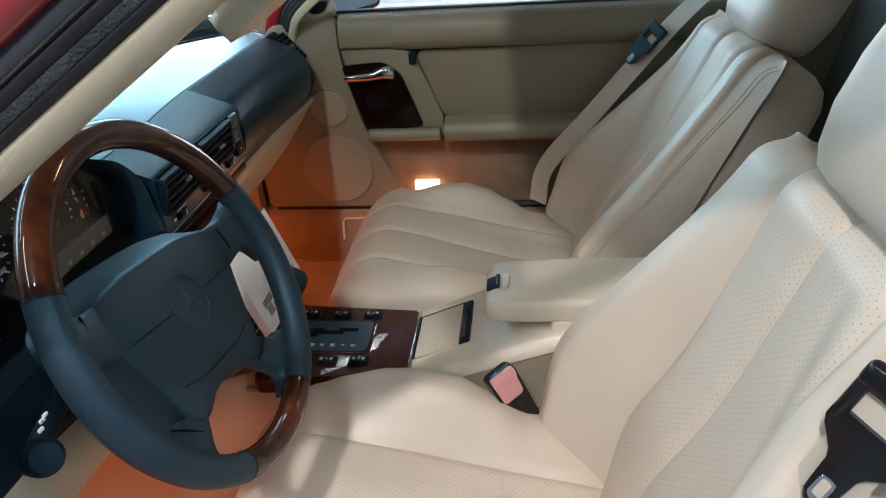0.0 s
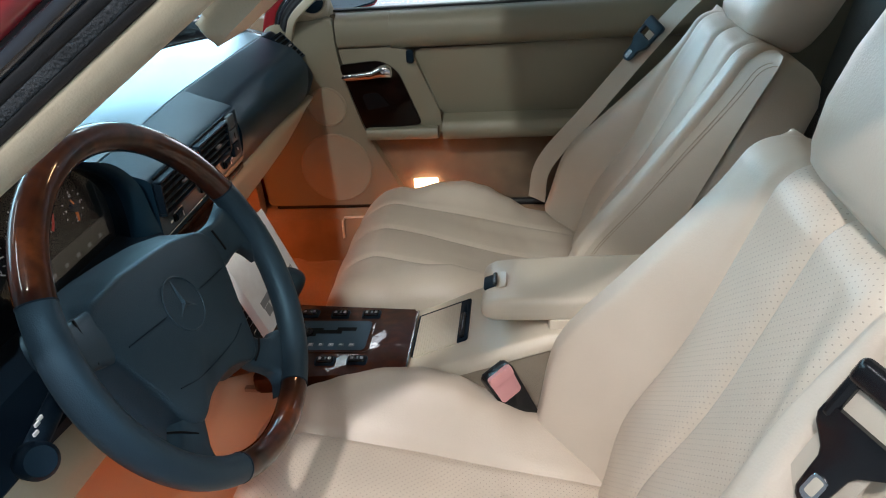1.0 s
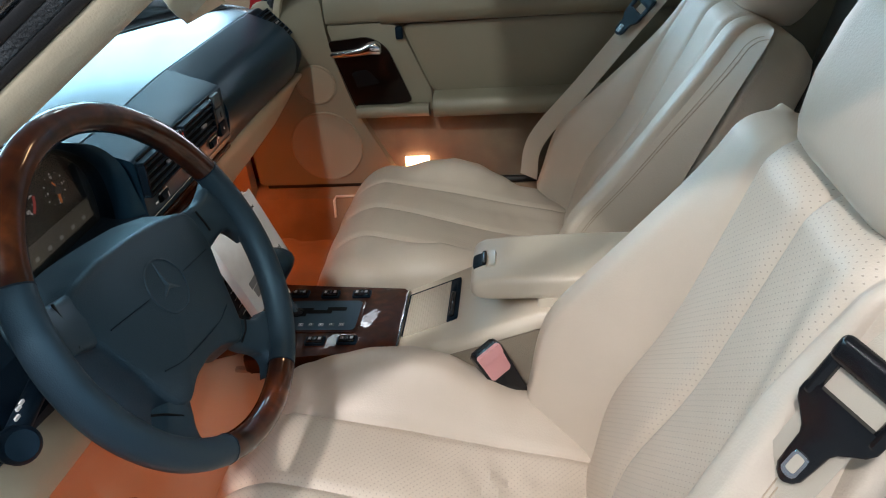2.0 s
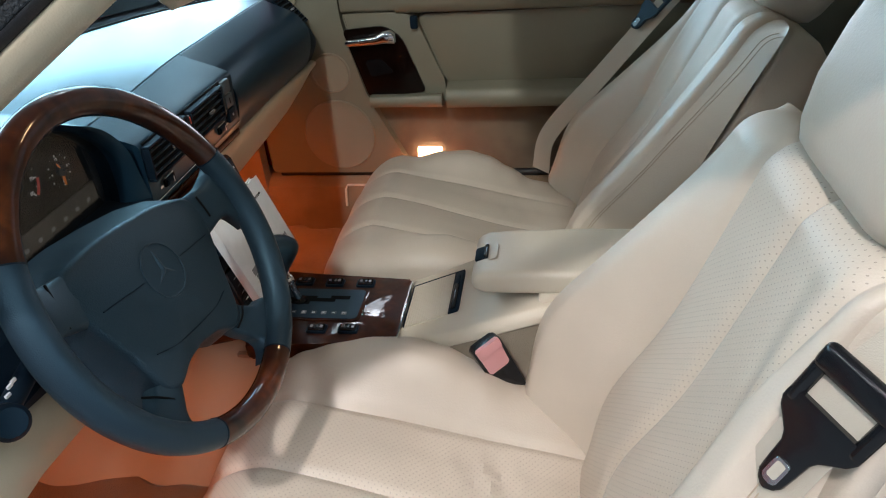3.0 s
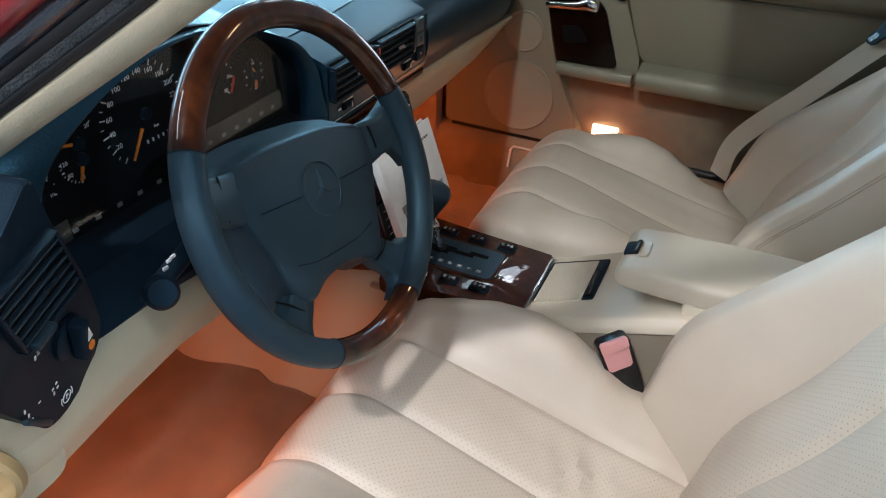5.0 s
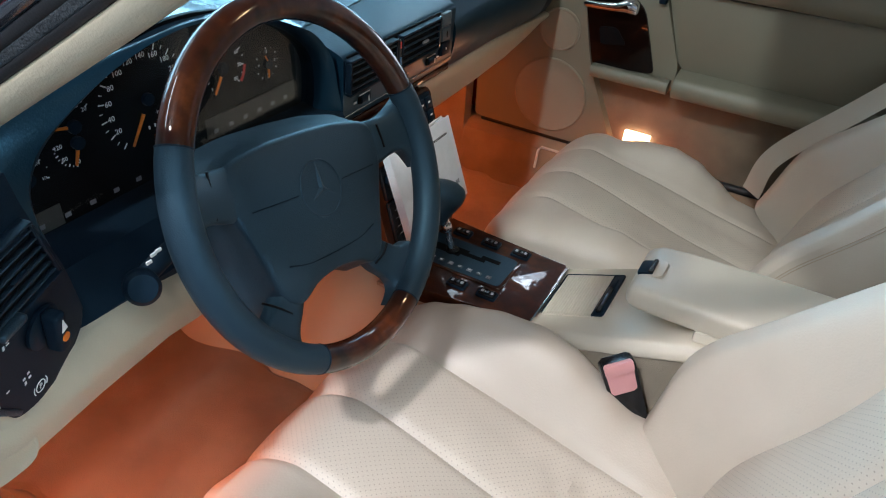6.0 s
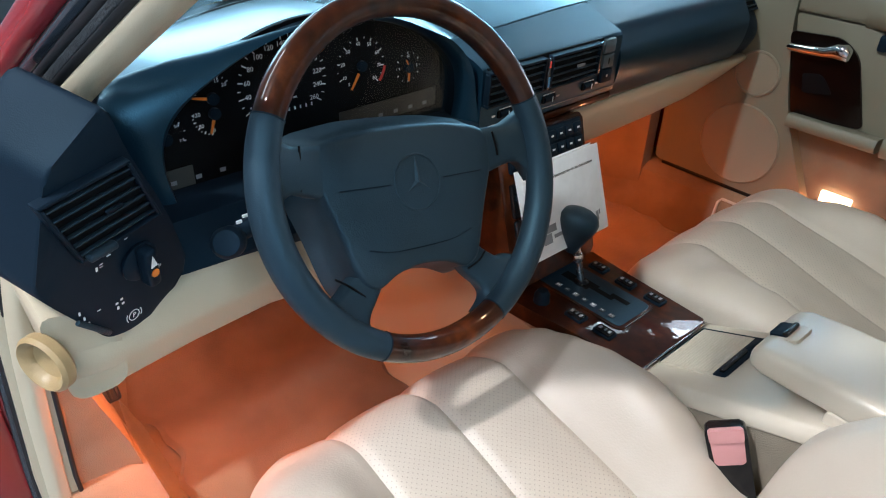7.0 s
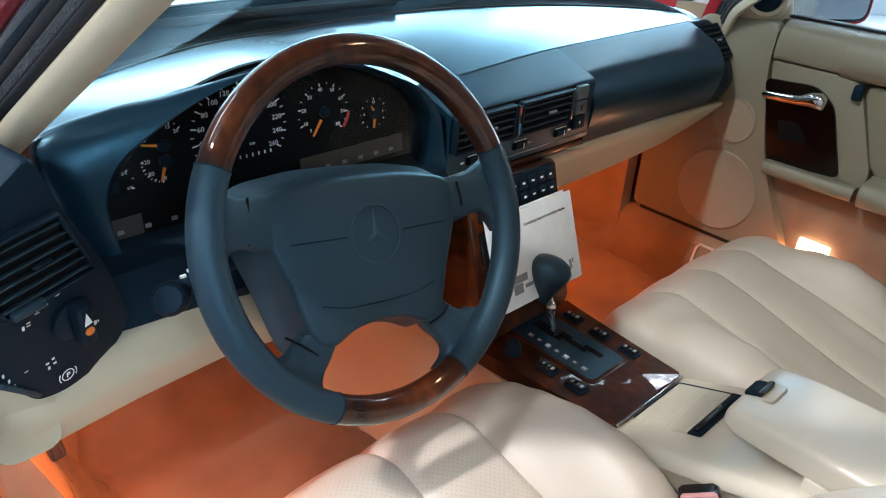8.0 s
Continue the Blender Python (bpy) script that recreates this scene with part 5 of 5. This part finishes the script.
part("round_cap", lathe([(0.030, 0.0), (0.034, 0.004), (0.034, 0.014), (0.030, 0.018), (0.024, 0.014), (0.021, 0.006), (0.012, 0.002), (0.001, 0.002)], 36, frame_from((-0.742, 0.108, 0.482), (0.46, -0.89, 0.0), (0.0, 0.1, 1)) @ Matrix.Scale(0.92, 4)), M_TAN, knee, "round dished tan cap")
part("under_cover", box((-0.42, 0.36, 0.47), (0.56, 0.36, 0.02)), M_CARPET, knee)

# ---- pedals ----
for nm, lab, c, s, top in (("parking_brake_pedal", "small ribbed parking brake pedal", (-0.685, 0.34, 0.232), (0.05, 0.02, 0.055), (-0.675, 0.45, 0.45)), ("brake_pedal", "wide black rubber brake pedal", (-0.415, 0.43, 0.215), (0.13, 0.02, 0.055), (-0.40, 0.56, 0.46)), ("accelerator_pedal", "black hinged accelerator pedal", (-0.235, 0.54, 0.19), (0.05, 0.02, 0.16), (-0.235, 0.66, 0.40))):
    p = thing(nm, lab, "pedal")
    m = Matrix.Translation(c) @ pose(0, 0, 0, -35, 0, 0)
    part("pad", box((0, 0, 0), s, 0.005, 2, m=m), M_RUBBER, p)
    part("arm", rod(c, top, 0.008), M_BLACK, p)
    for k in range(5):
        part("rib", box((-s[0] * 0.4 + s[0] * 0.2 * k, -0.011, 0), (0.004, 0.004, s[2] * 0.85), 0.001, m=m), M_RUBBER, p)

# ---- centre stack ----
stack = thing("centre_stack", "walnut trimmed centre stack with black controls", "centre stack")
ST = frame_from((0.0, 0.150, 0.505), (1, 0, 0), (0, 0.28, 1))
part("frame", prism(rounded([(-0.105, 0.012), (0.098, 0.012), (0.098, -0.24), (-0.105, -0.24)], 0.01), -0.38, 0.0, 0.004, 2, ST), M_WOOD, stack, "walnut surround")
part("climate_panel", box((0.0, -0.020, 0.003), (0.170, 0.052, 0.008), 0.002, m=ST), M_BLACK, stack)
for i in range(8):
    for j in range(2):
        part("button", box((-0.074 + 0.021 * i, -0.009 - 0.022 * j, 0.008), (0.018, 0.017, 0.005), 0.0015, m=ST), M_BLACK, stack)
        part("mark", box((-0.074 + 0.021 * i, -0.009 - 0.022 * j, 0.0108), (0.006, 0.003, 0.0005), m=ST), M_WHITE, stack)
part("radio", box((0.0, -0.090, 0.003), (0.178, 0.055, 0.010), 0.003, m=ST), M_GLOSSBLACK, stack)
for i in range(5):
    part("radio_key", box((-0.05 + 0.025 * i, -0.098, 0.010), (0.020, 0.010, 0.005), 0.001, m=ST), M_BLACK, stack)
for i in (-1, 1):
    part("radio_knob", lathe([(0.010, 0.006), (0.009, 0.018), (0.001, 0.019)], 20, ST @ Matrix.Translation((0.075 * i, -0.085, 0))), M_BLACK, stack)
part("cassette_slot", box((0.0, -0.160, 0.003), (0.176, 0.075, 0.010), 0.003, m=ST), M_GLOSSBLACK, stack, "gloss black cassette unit")
for k in range(4):
    part("trim_line", box((-0.045, -0.138 - 0.014 * k, 0.0085), (0.070, 0.0012, 0.0012), m=ST), M_CHROME, stack)
for i in (-1, 1):
    part("side_key", box((0.060, -0.150 + 0.014 * i, 0.0085), (0.030, 0.008, 0.003), 0.001, m=ST), M_BLACK, stack)

# ---- centre console ----
console = thing("centre_console", "beige centre console with walnut gear lever plate", "centre console")
plate = rounded([(-0.086, -0.150), (0.086, -0.150), (0.098, 0.03), (0.105, 0.10), (-0.115, 0.10), (-0.108, 0.03)], [0.006, 0.006, 0.02, 0.01, 0.01, 0.02])
part("wood_plate", prism(plate, 0.238, 0.266, 0.005, 3), M_PLATE, console, "lacquered walnut plate")
part("metal_edge", box((0, -0.1515, 0.266), (0.166, 0.003, 0.003), 0.001), M_CHROME, console)
body = [(-0.15, 0.258), (-0.20, 0.2785), (-0.26, 0.303), (-0.32, 0.328), (-0.38, 0.350), (-0.45, 0.358), (-0.75, 0.36)]
rings = []
for y, z in body:
    w = 0.092 + 0.010 * smooth01((-0.15 - y) / 0.2)
    rings.append([(x, y, zz) for x, zz in rounded([(-w, z), (w, z), (w + 0.008, z - 0.012), (w + 0.009, z - 0.026), (-w - 0.009, z - 0.026), (-w - 0.008, z - 0.012)], 0.005)])
part("body", loft(rings), M_BEIGEPLASTIC, console, "cream console top")
rings = []
for y, z in [(0.12, 0.24), (-0.12, 0.235)] + [(y, z - 0.024) for y, z in body]:
    rings.append([(-0.118, y, 0.06), (-0.1065, y, z), (0.1065, y, z), (0.118, y, 0.06)])
part("side_carpet", loft(rings), M_SIDE, console, "grey-beige carpeted console side")
# tambour lid of the tray between plate and armrest
TM = frame_from((0.008, -0.195, 0.2772), (-1, 0, 0), (0, -0.925, 0.38))
part("tray_gap", prism(rounded([(-0.0625, -0.0435), (0.0570, -0.0435), (0.0570, 0.060), (-0.0625, 0.060)], 0.004), -0.006, 0.0018, 0, 1, TM), M_BLACK, console, "dark gap round the tray lid")
for k in range(17):
    part("tambour_slat", box((0.0005, -0.0375 + 0.0048 * k, 0.0003), (0.117, 0.0047, 0.0046), 0.0008, 2, m=TM), M_BEIGEPLASTIC, console)
part("tray_grip", prism(rounded([(-0.056, 0.044), (0.058, 0.044), (0.058, 0.061), (-0.056, 0.061)], 0.004), 0.0, 0.0035, 0.001, 2, TM), M_BLACK, console, "black tray grip")
part("grip_bar", box((0.020, 0.052, 0.006), (0.066, 0.009, 0.008), 0.0035, 3, m=TM), M_GLOSSBLACK, console, "glossy grip bar")
part("grip_lock", box((-0.030, 0.052, 0.004), (0.026, 0.007, 0.004), 0.0015, 2, m=TM), M_BLACK, console)
gate = rounded([(-0.042, -0.085), (0.042, -0.085), (0.042, 0.085), (-0.042, 0.085)], 0.010)
rim = rounded([(-0.047, -0.091), (0.047, -0.091), (0.047, 0.089), (-0.047, 0.089)], 0.013)
part("gate_rim", prism(rim, 0.262, 0.2685, 0.0022, 3, Matrix.Translation((0.004, 0.012, 0))), M_PLATE, console, "raised lacquered rim round the gate")
part("gate_plate", prism(gate, 0.266, 0.2690, 0.0006, 1, Matrix.Translation((0.004, 0.012, 0))), M_DASH, console, "black gear gate plate")
slot = [(-0.012, 0.065), (0.006, 0.065), (0.006, 0.03), (0.012, 0.03), (0.012, 0.0), (0.006, 0.0), (0.006, -0.025), (0.014, -0.025), (0.014, -0.06), (0.004, -0.06), (0.004, -0.035), (-0.004, -0.035), (-0.004, 0.01), (-0.012, 0.01)]
part("gate_slot", prism(slot, 0.269, 0.2694, 0, 1, Matrix.Translation((0.012, 0.012, 0))), M_DIAL, console)
for k, ch in enumerate("PRND432"):
    m = Matrix.Translation((-0.024, 0.060 - 0.018 * k, 0.2698)) @ pose(0, 0, 0, 0, 0, 0)
    part("gear_mark", box((-0.024, 0.060 - 0.018 * k, 0.2694), (0.008, 0.009, 0.0008)), M_KEY if k % 2 else M_GREY, console)
    lettering(ch, 0.0075, m @ Matrix.Translation((0, 0, 0.0003)), M_WHITE, console)


def rocker(x, y, wide=0.022):
    s = part("console_switch", prism(rounded([(-wide / 2, -0.017), (wide / 2, -0.017), (wide / 2, 0.017), (-wide / 2, 0.017)], 0.004), 0.262, 0.2700, 0.0015, 2, Matrix.Translation((x, y, 0))), M_BLACK, console, "black rocker switch")
    part("rocker", box((x, y, 0.2710), (wide - 0.006, 0.027, 0.005), 0.002), M_GLOSSBLACK, s)
    for dy, w in ((0.0085, 0.0045), (-0.001, 0.003), (-0.0085, 0.0045)):
        part("mark", box((x, y + dy, 0.2737), (0.0065, w, 0.0005)), M_KEY if w < 0.004 else M_GREY, s)


for x, y in ((0.070, 0.05), (0.068, -0.008), (0.068, -0.066), (-0.066, -0.012), (-0.064, -0.066)):
    rocker(x, y)
part("mirror_switch", lathe([(0.014, 0.266), (0.013, 0.280), (0.008, 0.288), (0.001, 0.289)], 24, Matrix.Translation((-0.078, 0.05, 0))), M_BLACK, console, "round mirror adjuster knob")
part("tray_opening", box((0.0, 0.108, 0.272), (0.170, 0.03, 0.02), 0.004), M_BLACK, console)
for sx in (-1, 1):
    part("chrome_clip", box((0.090 * sx - 0.004, 0.098, 0.284), (0.006, 0.008, 0.036), 0.002, m=Matrix.Identity(4)), M_CHROME, console, "chrome corner clip")
part("chrome_strip", box((0.0, 0.092, 0.283), (0.172, 0.004, 0.006), 0.001), M_CHROME, console)

lever = thing("gear_lever", "black gear lever knob on a chrome stem", "gear lever")
part("boot_ring", lathe([(0.013, 0.266), (0.012, 0.272), (0.007, 0.275)], 20, Matrix.Translation((0.010, 0.040, 0))), M_GLOSSBLACK, lever)
part("stem", rod((0.010, 0.040, 0.266), (-0.001, 0.055, 0.345), 0.0062), M_CHROME, lever)
part("collar", lathe([(0.0085, 0), (0.0095, 0.003), (0.0095, 0.010), (0.0085, 0.013)], 20, frame_from((0.003, 0.049, 0.312), (1, 0, 0.13), (0, 1, -0.2))), M_CHROME, lever, "chrome collar")
kn = []
for z, rx, ry, dy in ((0.328, 0.009, 0.009, 0.0), (0.336, 0.0125, 0.013, 0.0), (0.350, 0.017, 0.020, -0.001), (0.364, 0.0215, 0.027, -0.003), (0.377, 0.0248, 0.033, -0.005), (0.388, 0.0255, 0.0355, -0.006), (0.397, 0.0235, 0.0335, -0.006), (0.4035, 0.0175, 0.026, -0.006), (0.4065, 0.008, 0.013, -0.006)):
    kn.append([(-0.004 + x, 0.060 + dy + y, z) for x, y in circle(rx, 28, ry)])
part("knob", loft(kn), M_PAD, lever, "black leather knob")

# ---- owner's manual ----
BK = frame_from((-0.003, 0.090, 0.4065), (1, 0, 0), (0, 0.36, 1))
book = thing("owners_manual", "white owner's manual standing before the centre stack", "book", BK)
part("page_block", box((0, 0, 0), (0.178, 0.141, 0.012), 0.0005), M_PAGES, book, "page edges")
part("cover", box((0.002, 0, 0.007), (0.180, 0.146, 0.0012), 0.0003), M_PAPER, book, "white printed cover")
part("cover", box((0.002, 0, -0.007), (0.180, 0.146, 0.0012), 0.0003), M_PAPER, book, "white back cover")
part("spine", box((-0.089, 0, 0), (0.0012, 0.146, 0.015), 0.0003), M_PAPER, book)
lettering("Руководство по эксплуатации", 0.0065, Matrix.Translation((0.025, 0.048, 0.0078)), M_DIAL, book)
for x, y, w, h in ((-0.05, -0.03, 0.035, 0.012), (-0.055, -0.045, 0.02, 0.016), (-0.03, -0.045, 0.02, 0.006), (0.068, -0.045, 0.006, 0.016), (0.074, -0.04, 0.003, 0.008)):
    part("picture", box((x, y, 0.0078), (w, h, 0.0003)), M_GREY, book)

# ---- armrest ----
ar = thing("armrest_box", "cream armrest box lid with black latch", "armrest")
AR_X = -0.020
rings = []
for y, w, z0, z1 in ((-0.278, 0.050, 0.370, 0.380), (-0.280, 0.057, 0.366, 0.386), (-0.286, 0.0625, 0.362, 0.392), (-0.298, 0.0655, 0.360, 0.397), (-0.34, 0.0665, 0.360, 0.401), (-0.45, 0.068, 0.362, 0.404), (-0.62, 0.068, 0.364, 0.406), (-0.66, 0.065, 0.366, 0.402)):
    rings.append([(AR_X + x, y, z) for x, z in rounded([(-w, z0), (w, z0), (w, z1), (-w, z1)], 0.013, 5)])
part("lid", loft(rings), M_BEIGEPLASTIC, ar)
part("base", box((-0.02, -0.53, 0.352), (0.14, 0.30, 0.03), 0.006), M_BEIGEPLASTIC, ar)
LT = frame_from((-0.024, -0.2955, 0.3945), (-1, 0, 0), (0, -0.93, 0.36))
part("latch_recess", prism(rounded([(-0.022, -0.013), (0.022, -0.013), (0.022, 0.022), (-0.022, 0.022)], 0.008), -0.004, 0.0008, 0.0006, 2, LT), M_BEIGEPLASTIC, ar, "moulded rim round the latch")
part("latch", prism(rounded([(-0.017, -0.0145), (0.017, -0.0145), (0.017, 0.007), (-0.017, 0.007)], 0.003), -0.004, 0.0040, 0.001, 2, LT), M_BLACK, ar, "black latch button")
part("latch_lip", box((0, 0.005, 0.0045), (0.034, 0.007, 0.006), 0.0025, 3, m=LT), M_GLOSSBLACK, ar, "glossy finger lip")

# ---- belts ----


def strap(pts, width, n=10, thick=0.0016):
    """Webbing along rows of place and outward normal."""
    ps = curve([p for p, _ in pts], n)
    ns = curve([q for _, q in pts], n)
    rings = []
    for i, (p, q) in enumerate(zip(ps, ns)):
        d = (ps[min(i + 1, len(ps) - 1)] - ps[max(i - 1, 0)]).normalized()
        s = d.cross(q).normalized() * width / 2
        o = s.cross(d).normalized() * thick / 2
        rings.append([p - s - o, p + s - o, p + s + o, p - s + o])
    return loft(rings)


belt = thing("seat_belt", "beige seat belt hanging beside the passenger seat", "seat belt", group="seat belts")
part("webbing", strap([((0.55, -0.75, 0.76), (-0.4, 0.6, 0.6)), ((0.595, -0.69, 0.69), (-0.5, 0.6, 0.6)), ((0.622, -0.62, 0.60), (-0.6, 0.6, 0.5)), ((0.628, -0.50, 0.45), (-0.7, 0.6, 0.4)), ((0.632, -0.395, 0.32), (-0.75, 0.6, 0.3)), ((0.640, -0.375, 0.22), (-0.8, 0.5, 0.0))], 0.048), M_BELT, belt)
TG = frame_from((0.614, -0.612, 0.618), (0.10, 0.62, -0.77), (-0.72, -0.52, -0.46))
clip = part("tongue", prism(rounded([(0.004, -0.022), (0.022, -0.020), (0.034, -0.011), (0.062, -0.010), (0.068, 0.0), (0.062, 0.010), (0.034, 0.011), (0.022, 0.020), (0.004, 0.022)], 0.006), -0.004, 0.006, 0.002, 2, TG), M_PAD, belt, "black belt tongue")
part("cross_bar", box((-0.026, 0, 0.003), (0.024, 0.048, 0.014), 0.005, 3, m=TG), M_PAD, clip)
for v in (-0.019, 0.019):
    part("side_bar", box((-0.008, v, 0.002), (0.030, 0.008, 0.010), 0.003, 2, m=TG), M_PAD, clip)
part("tongue_hole", prism(rounded([(0.042, -0.005), (0.061, -0.005), (0.061, 0.005), (0.042, 0.005)], 0.003), 0.0058, 0.0072, 0, 1, TG), M_CHROME, clip)

belt = thing("seat_belt", "beige seat belt with black tongue on the driver's backrest", "seat belt", group="seat belts")
BN = (-0.616, 0.741, 0.267)
part("webbing", strap([((-0.556, -0.735, 0.80), BN), ((-0.560, -0.665, 0.72), BN), ((-0.5640, -0.5925, 0.622), BN), ((-0.5605, -0.5565, 0.53), BN), ((-0.575, -0.50, 0.40), BN), ((-0.60, -0.41, 0.28), (-0.4, 0.8, 0.3))], 0.046), M_BELT, belt)
TG = frame_from((-0.562, -0.587, 0.606), (0.037, 0.366, -0.93), (-0.787, -0.563, -0.253)) @ Matrix.Scale(0.87, 4)
rings = []
for x, h in ((-0.006, 0.036), (0.000, 0.0375), (0.008, 0.0375), (0.016, 0.034), (0.024, 0.026), (0.032, 0.0185), (0.040, 0.015), (0.060, 0.0138), (0.077, 0.0125), (0.084, 0.0090), (0.088, 0.004)):
    rings.append([tuple(TG @ Vector((x, y, z))) for y, z in rounded([(-h, 0.0), (h, 0.0), (h, 0.010), (-h, 0.010)], 0.0035, 3)])
tongue = part("tongue", loft(rings), M_GLOSSBLACK, belt, "black plastic belt tongue", angle=60)
part("cross_bar", box((-0.044, 0, 0.0055), (0.027, 0.076, 0.014), 0.0065, 4, m=TG), M_GLOSSBLACK, tongue)
for v in (-0.031, 0.031):
    part("side_bar", box((-0.018, v, 0.005), (0.054, 0.013, 0.012), 0.0055, 4, m=TG), M_GLOSSBLACK, tongue)
part("tongue_hole", prism(rounded([(0.052, -0.0075), (0.080, -0.0075), (0.080, 0.0075), (0.052, 0.0075)], 0.005), 0.0095, 0.0114, 0.0008, 1, TG), M_CHROME, tongue, "chrome edged latch hole")
part("tongue_hole_inner", prism(rounded([(0.055, -0.0045), (0.074, -0.0045), (0.074, 0.0045), (0.055, 0.0045)], 0.003), 0.0111, 0.0118, 0, 1, TG), M_BELT, tongue)

BU_Y = Vector((0.03, 0.42, 0.90)).normalized()
BU_Z = Vector((-0.75, -0.30, 0.55))
BU = frame_from((-0.146, -0.322, 0.268), BU_Y.cross(BU_Z), BU_Y)
buckle = thing("belt_buckle", "black seat belt buckle with faded pink release button", "belt buckle", BU)
part("housing", prism(rounded([(-0.022, -0.06), (0.022, -0.06), (0.024, 0.052), (-0.024, 0.052)], 0.006), -0.014, 0.010, 0.004, 3), M_GLOSSBLACK, buckle)
button = part("button", prism(rounded([(-0.018, 0.004), (0.018, 0.004), (0.020, 0.050), (-0.020, 0.050)], 0.004), 0.004, 0.0105, 0.002, 2), M_PINK, buckle, "faded pink release button")
part("button_lip", prism(rounded([(-0.020, 0.036), (0.020, 0.036), (0.0205, 0.053), (-0.0205, 0.053)], 0.003), 0.006, 0.0145, 0.003, 2), M_PINK, button)
for k in range(3):
    part("print", box((-0.004 + 0.004 * k, -0.035 - 0.004 * k, 0.0103), (0.004, 0.002, 0.0004)), M_WHITE, buckle)

# ---- floor mats ----
for x0, x1, y0, y1, lab in ((0.20, 0.62, -0.10, 0.46, "tan carpet floor mat in the passenger footwell"), (-0.62, -0.225, -0.10, 0.52, "tan carpet floor mat in the driver's footwell")):
    fm = thing("floor_mat", lab, "floor mat", group="floor mats")

    def mat_point(s, t):
        x, y = x0 + (x1 - x0) * s, y0 + (y1 - y0) * t
        edge = min(s, 1 - s, 1 - t)
        x += (0.010 * math.sin(17 * t + 2) + 0.006 * math.sin(41 * t)) * smooth01((0.2 - min(s, 1 - s)) / 0.2)
        z = 0.066 + 0.42 * smooth01((y - 0.42) / 0.42) + 0.008 * noise.noise((s * 4, t * 5, x0)) - 0.008 * smooth01((0.025 - edge) / 0.025)
        return (x, y, z)

    part("carpet", sheet(mat_point, 44, 44), M_MAT, fm)
    if x0 > 0:
        for k in range(12):
            if k != 8:
                part("woven_mark", box((0.30 + 0.024 * k, 0.215 - 0.004 * k, 0.0645), (0.013, 0.012 if k in (0, 9) else 0.008, 0.002)), M_WOVEN, fm)

# ---- hall lamps ----
for (x, y, z), _, w, d, _, _ in LAMPS:
    l = thing("ceiling_light", "lit white ceiling light panel", "ceiling light", group="ceiling lights")
    part("frame", box((x, y, z + 0.115), (w + 0.04, d + 0.04, 0.05), 0.005), M_WALL, l)
    part("diffuser", box((x, y, z + 0.085), (w, d, 0.01)), M_TUBE, l, "glowing diffuser")
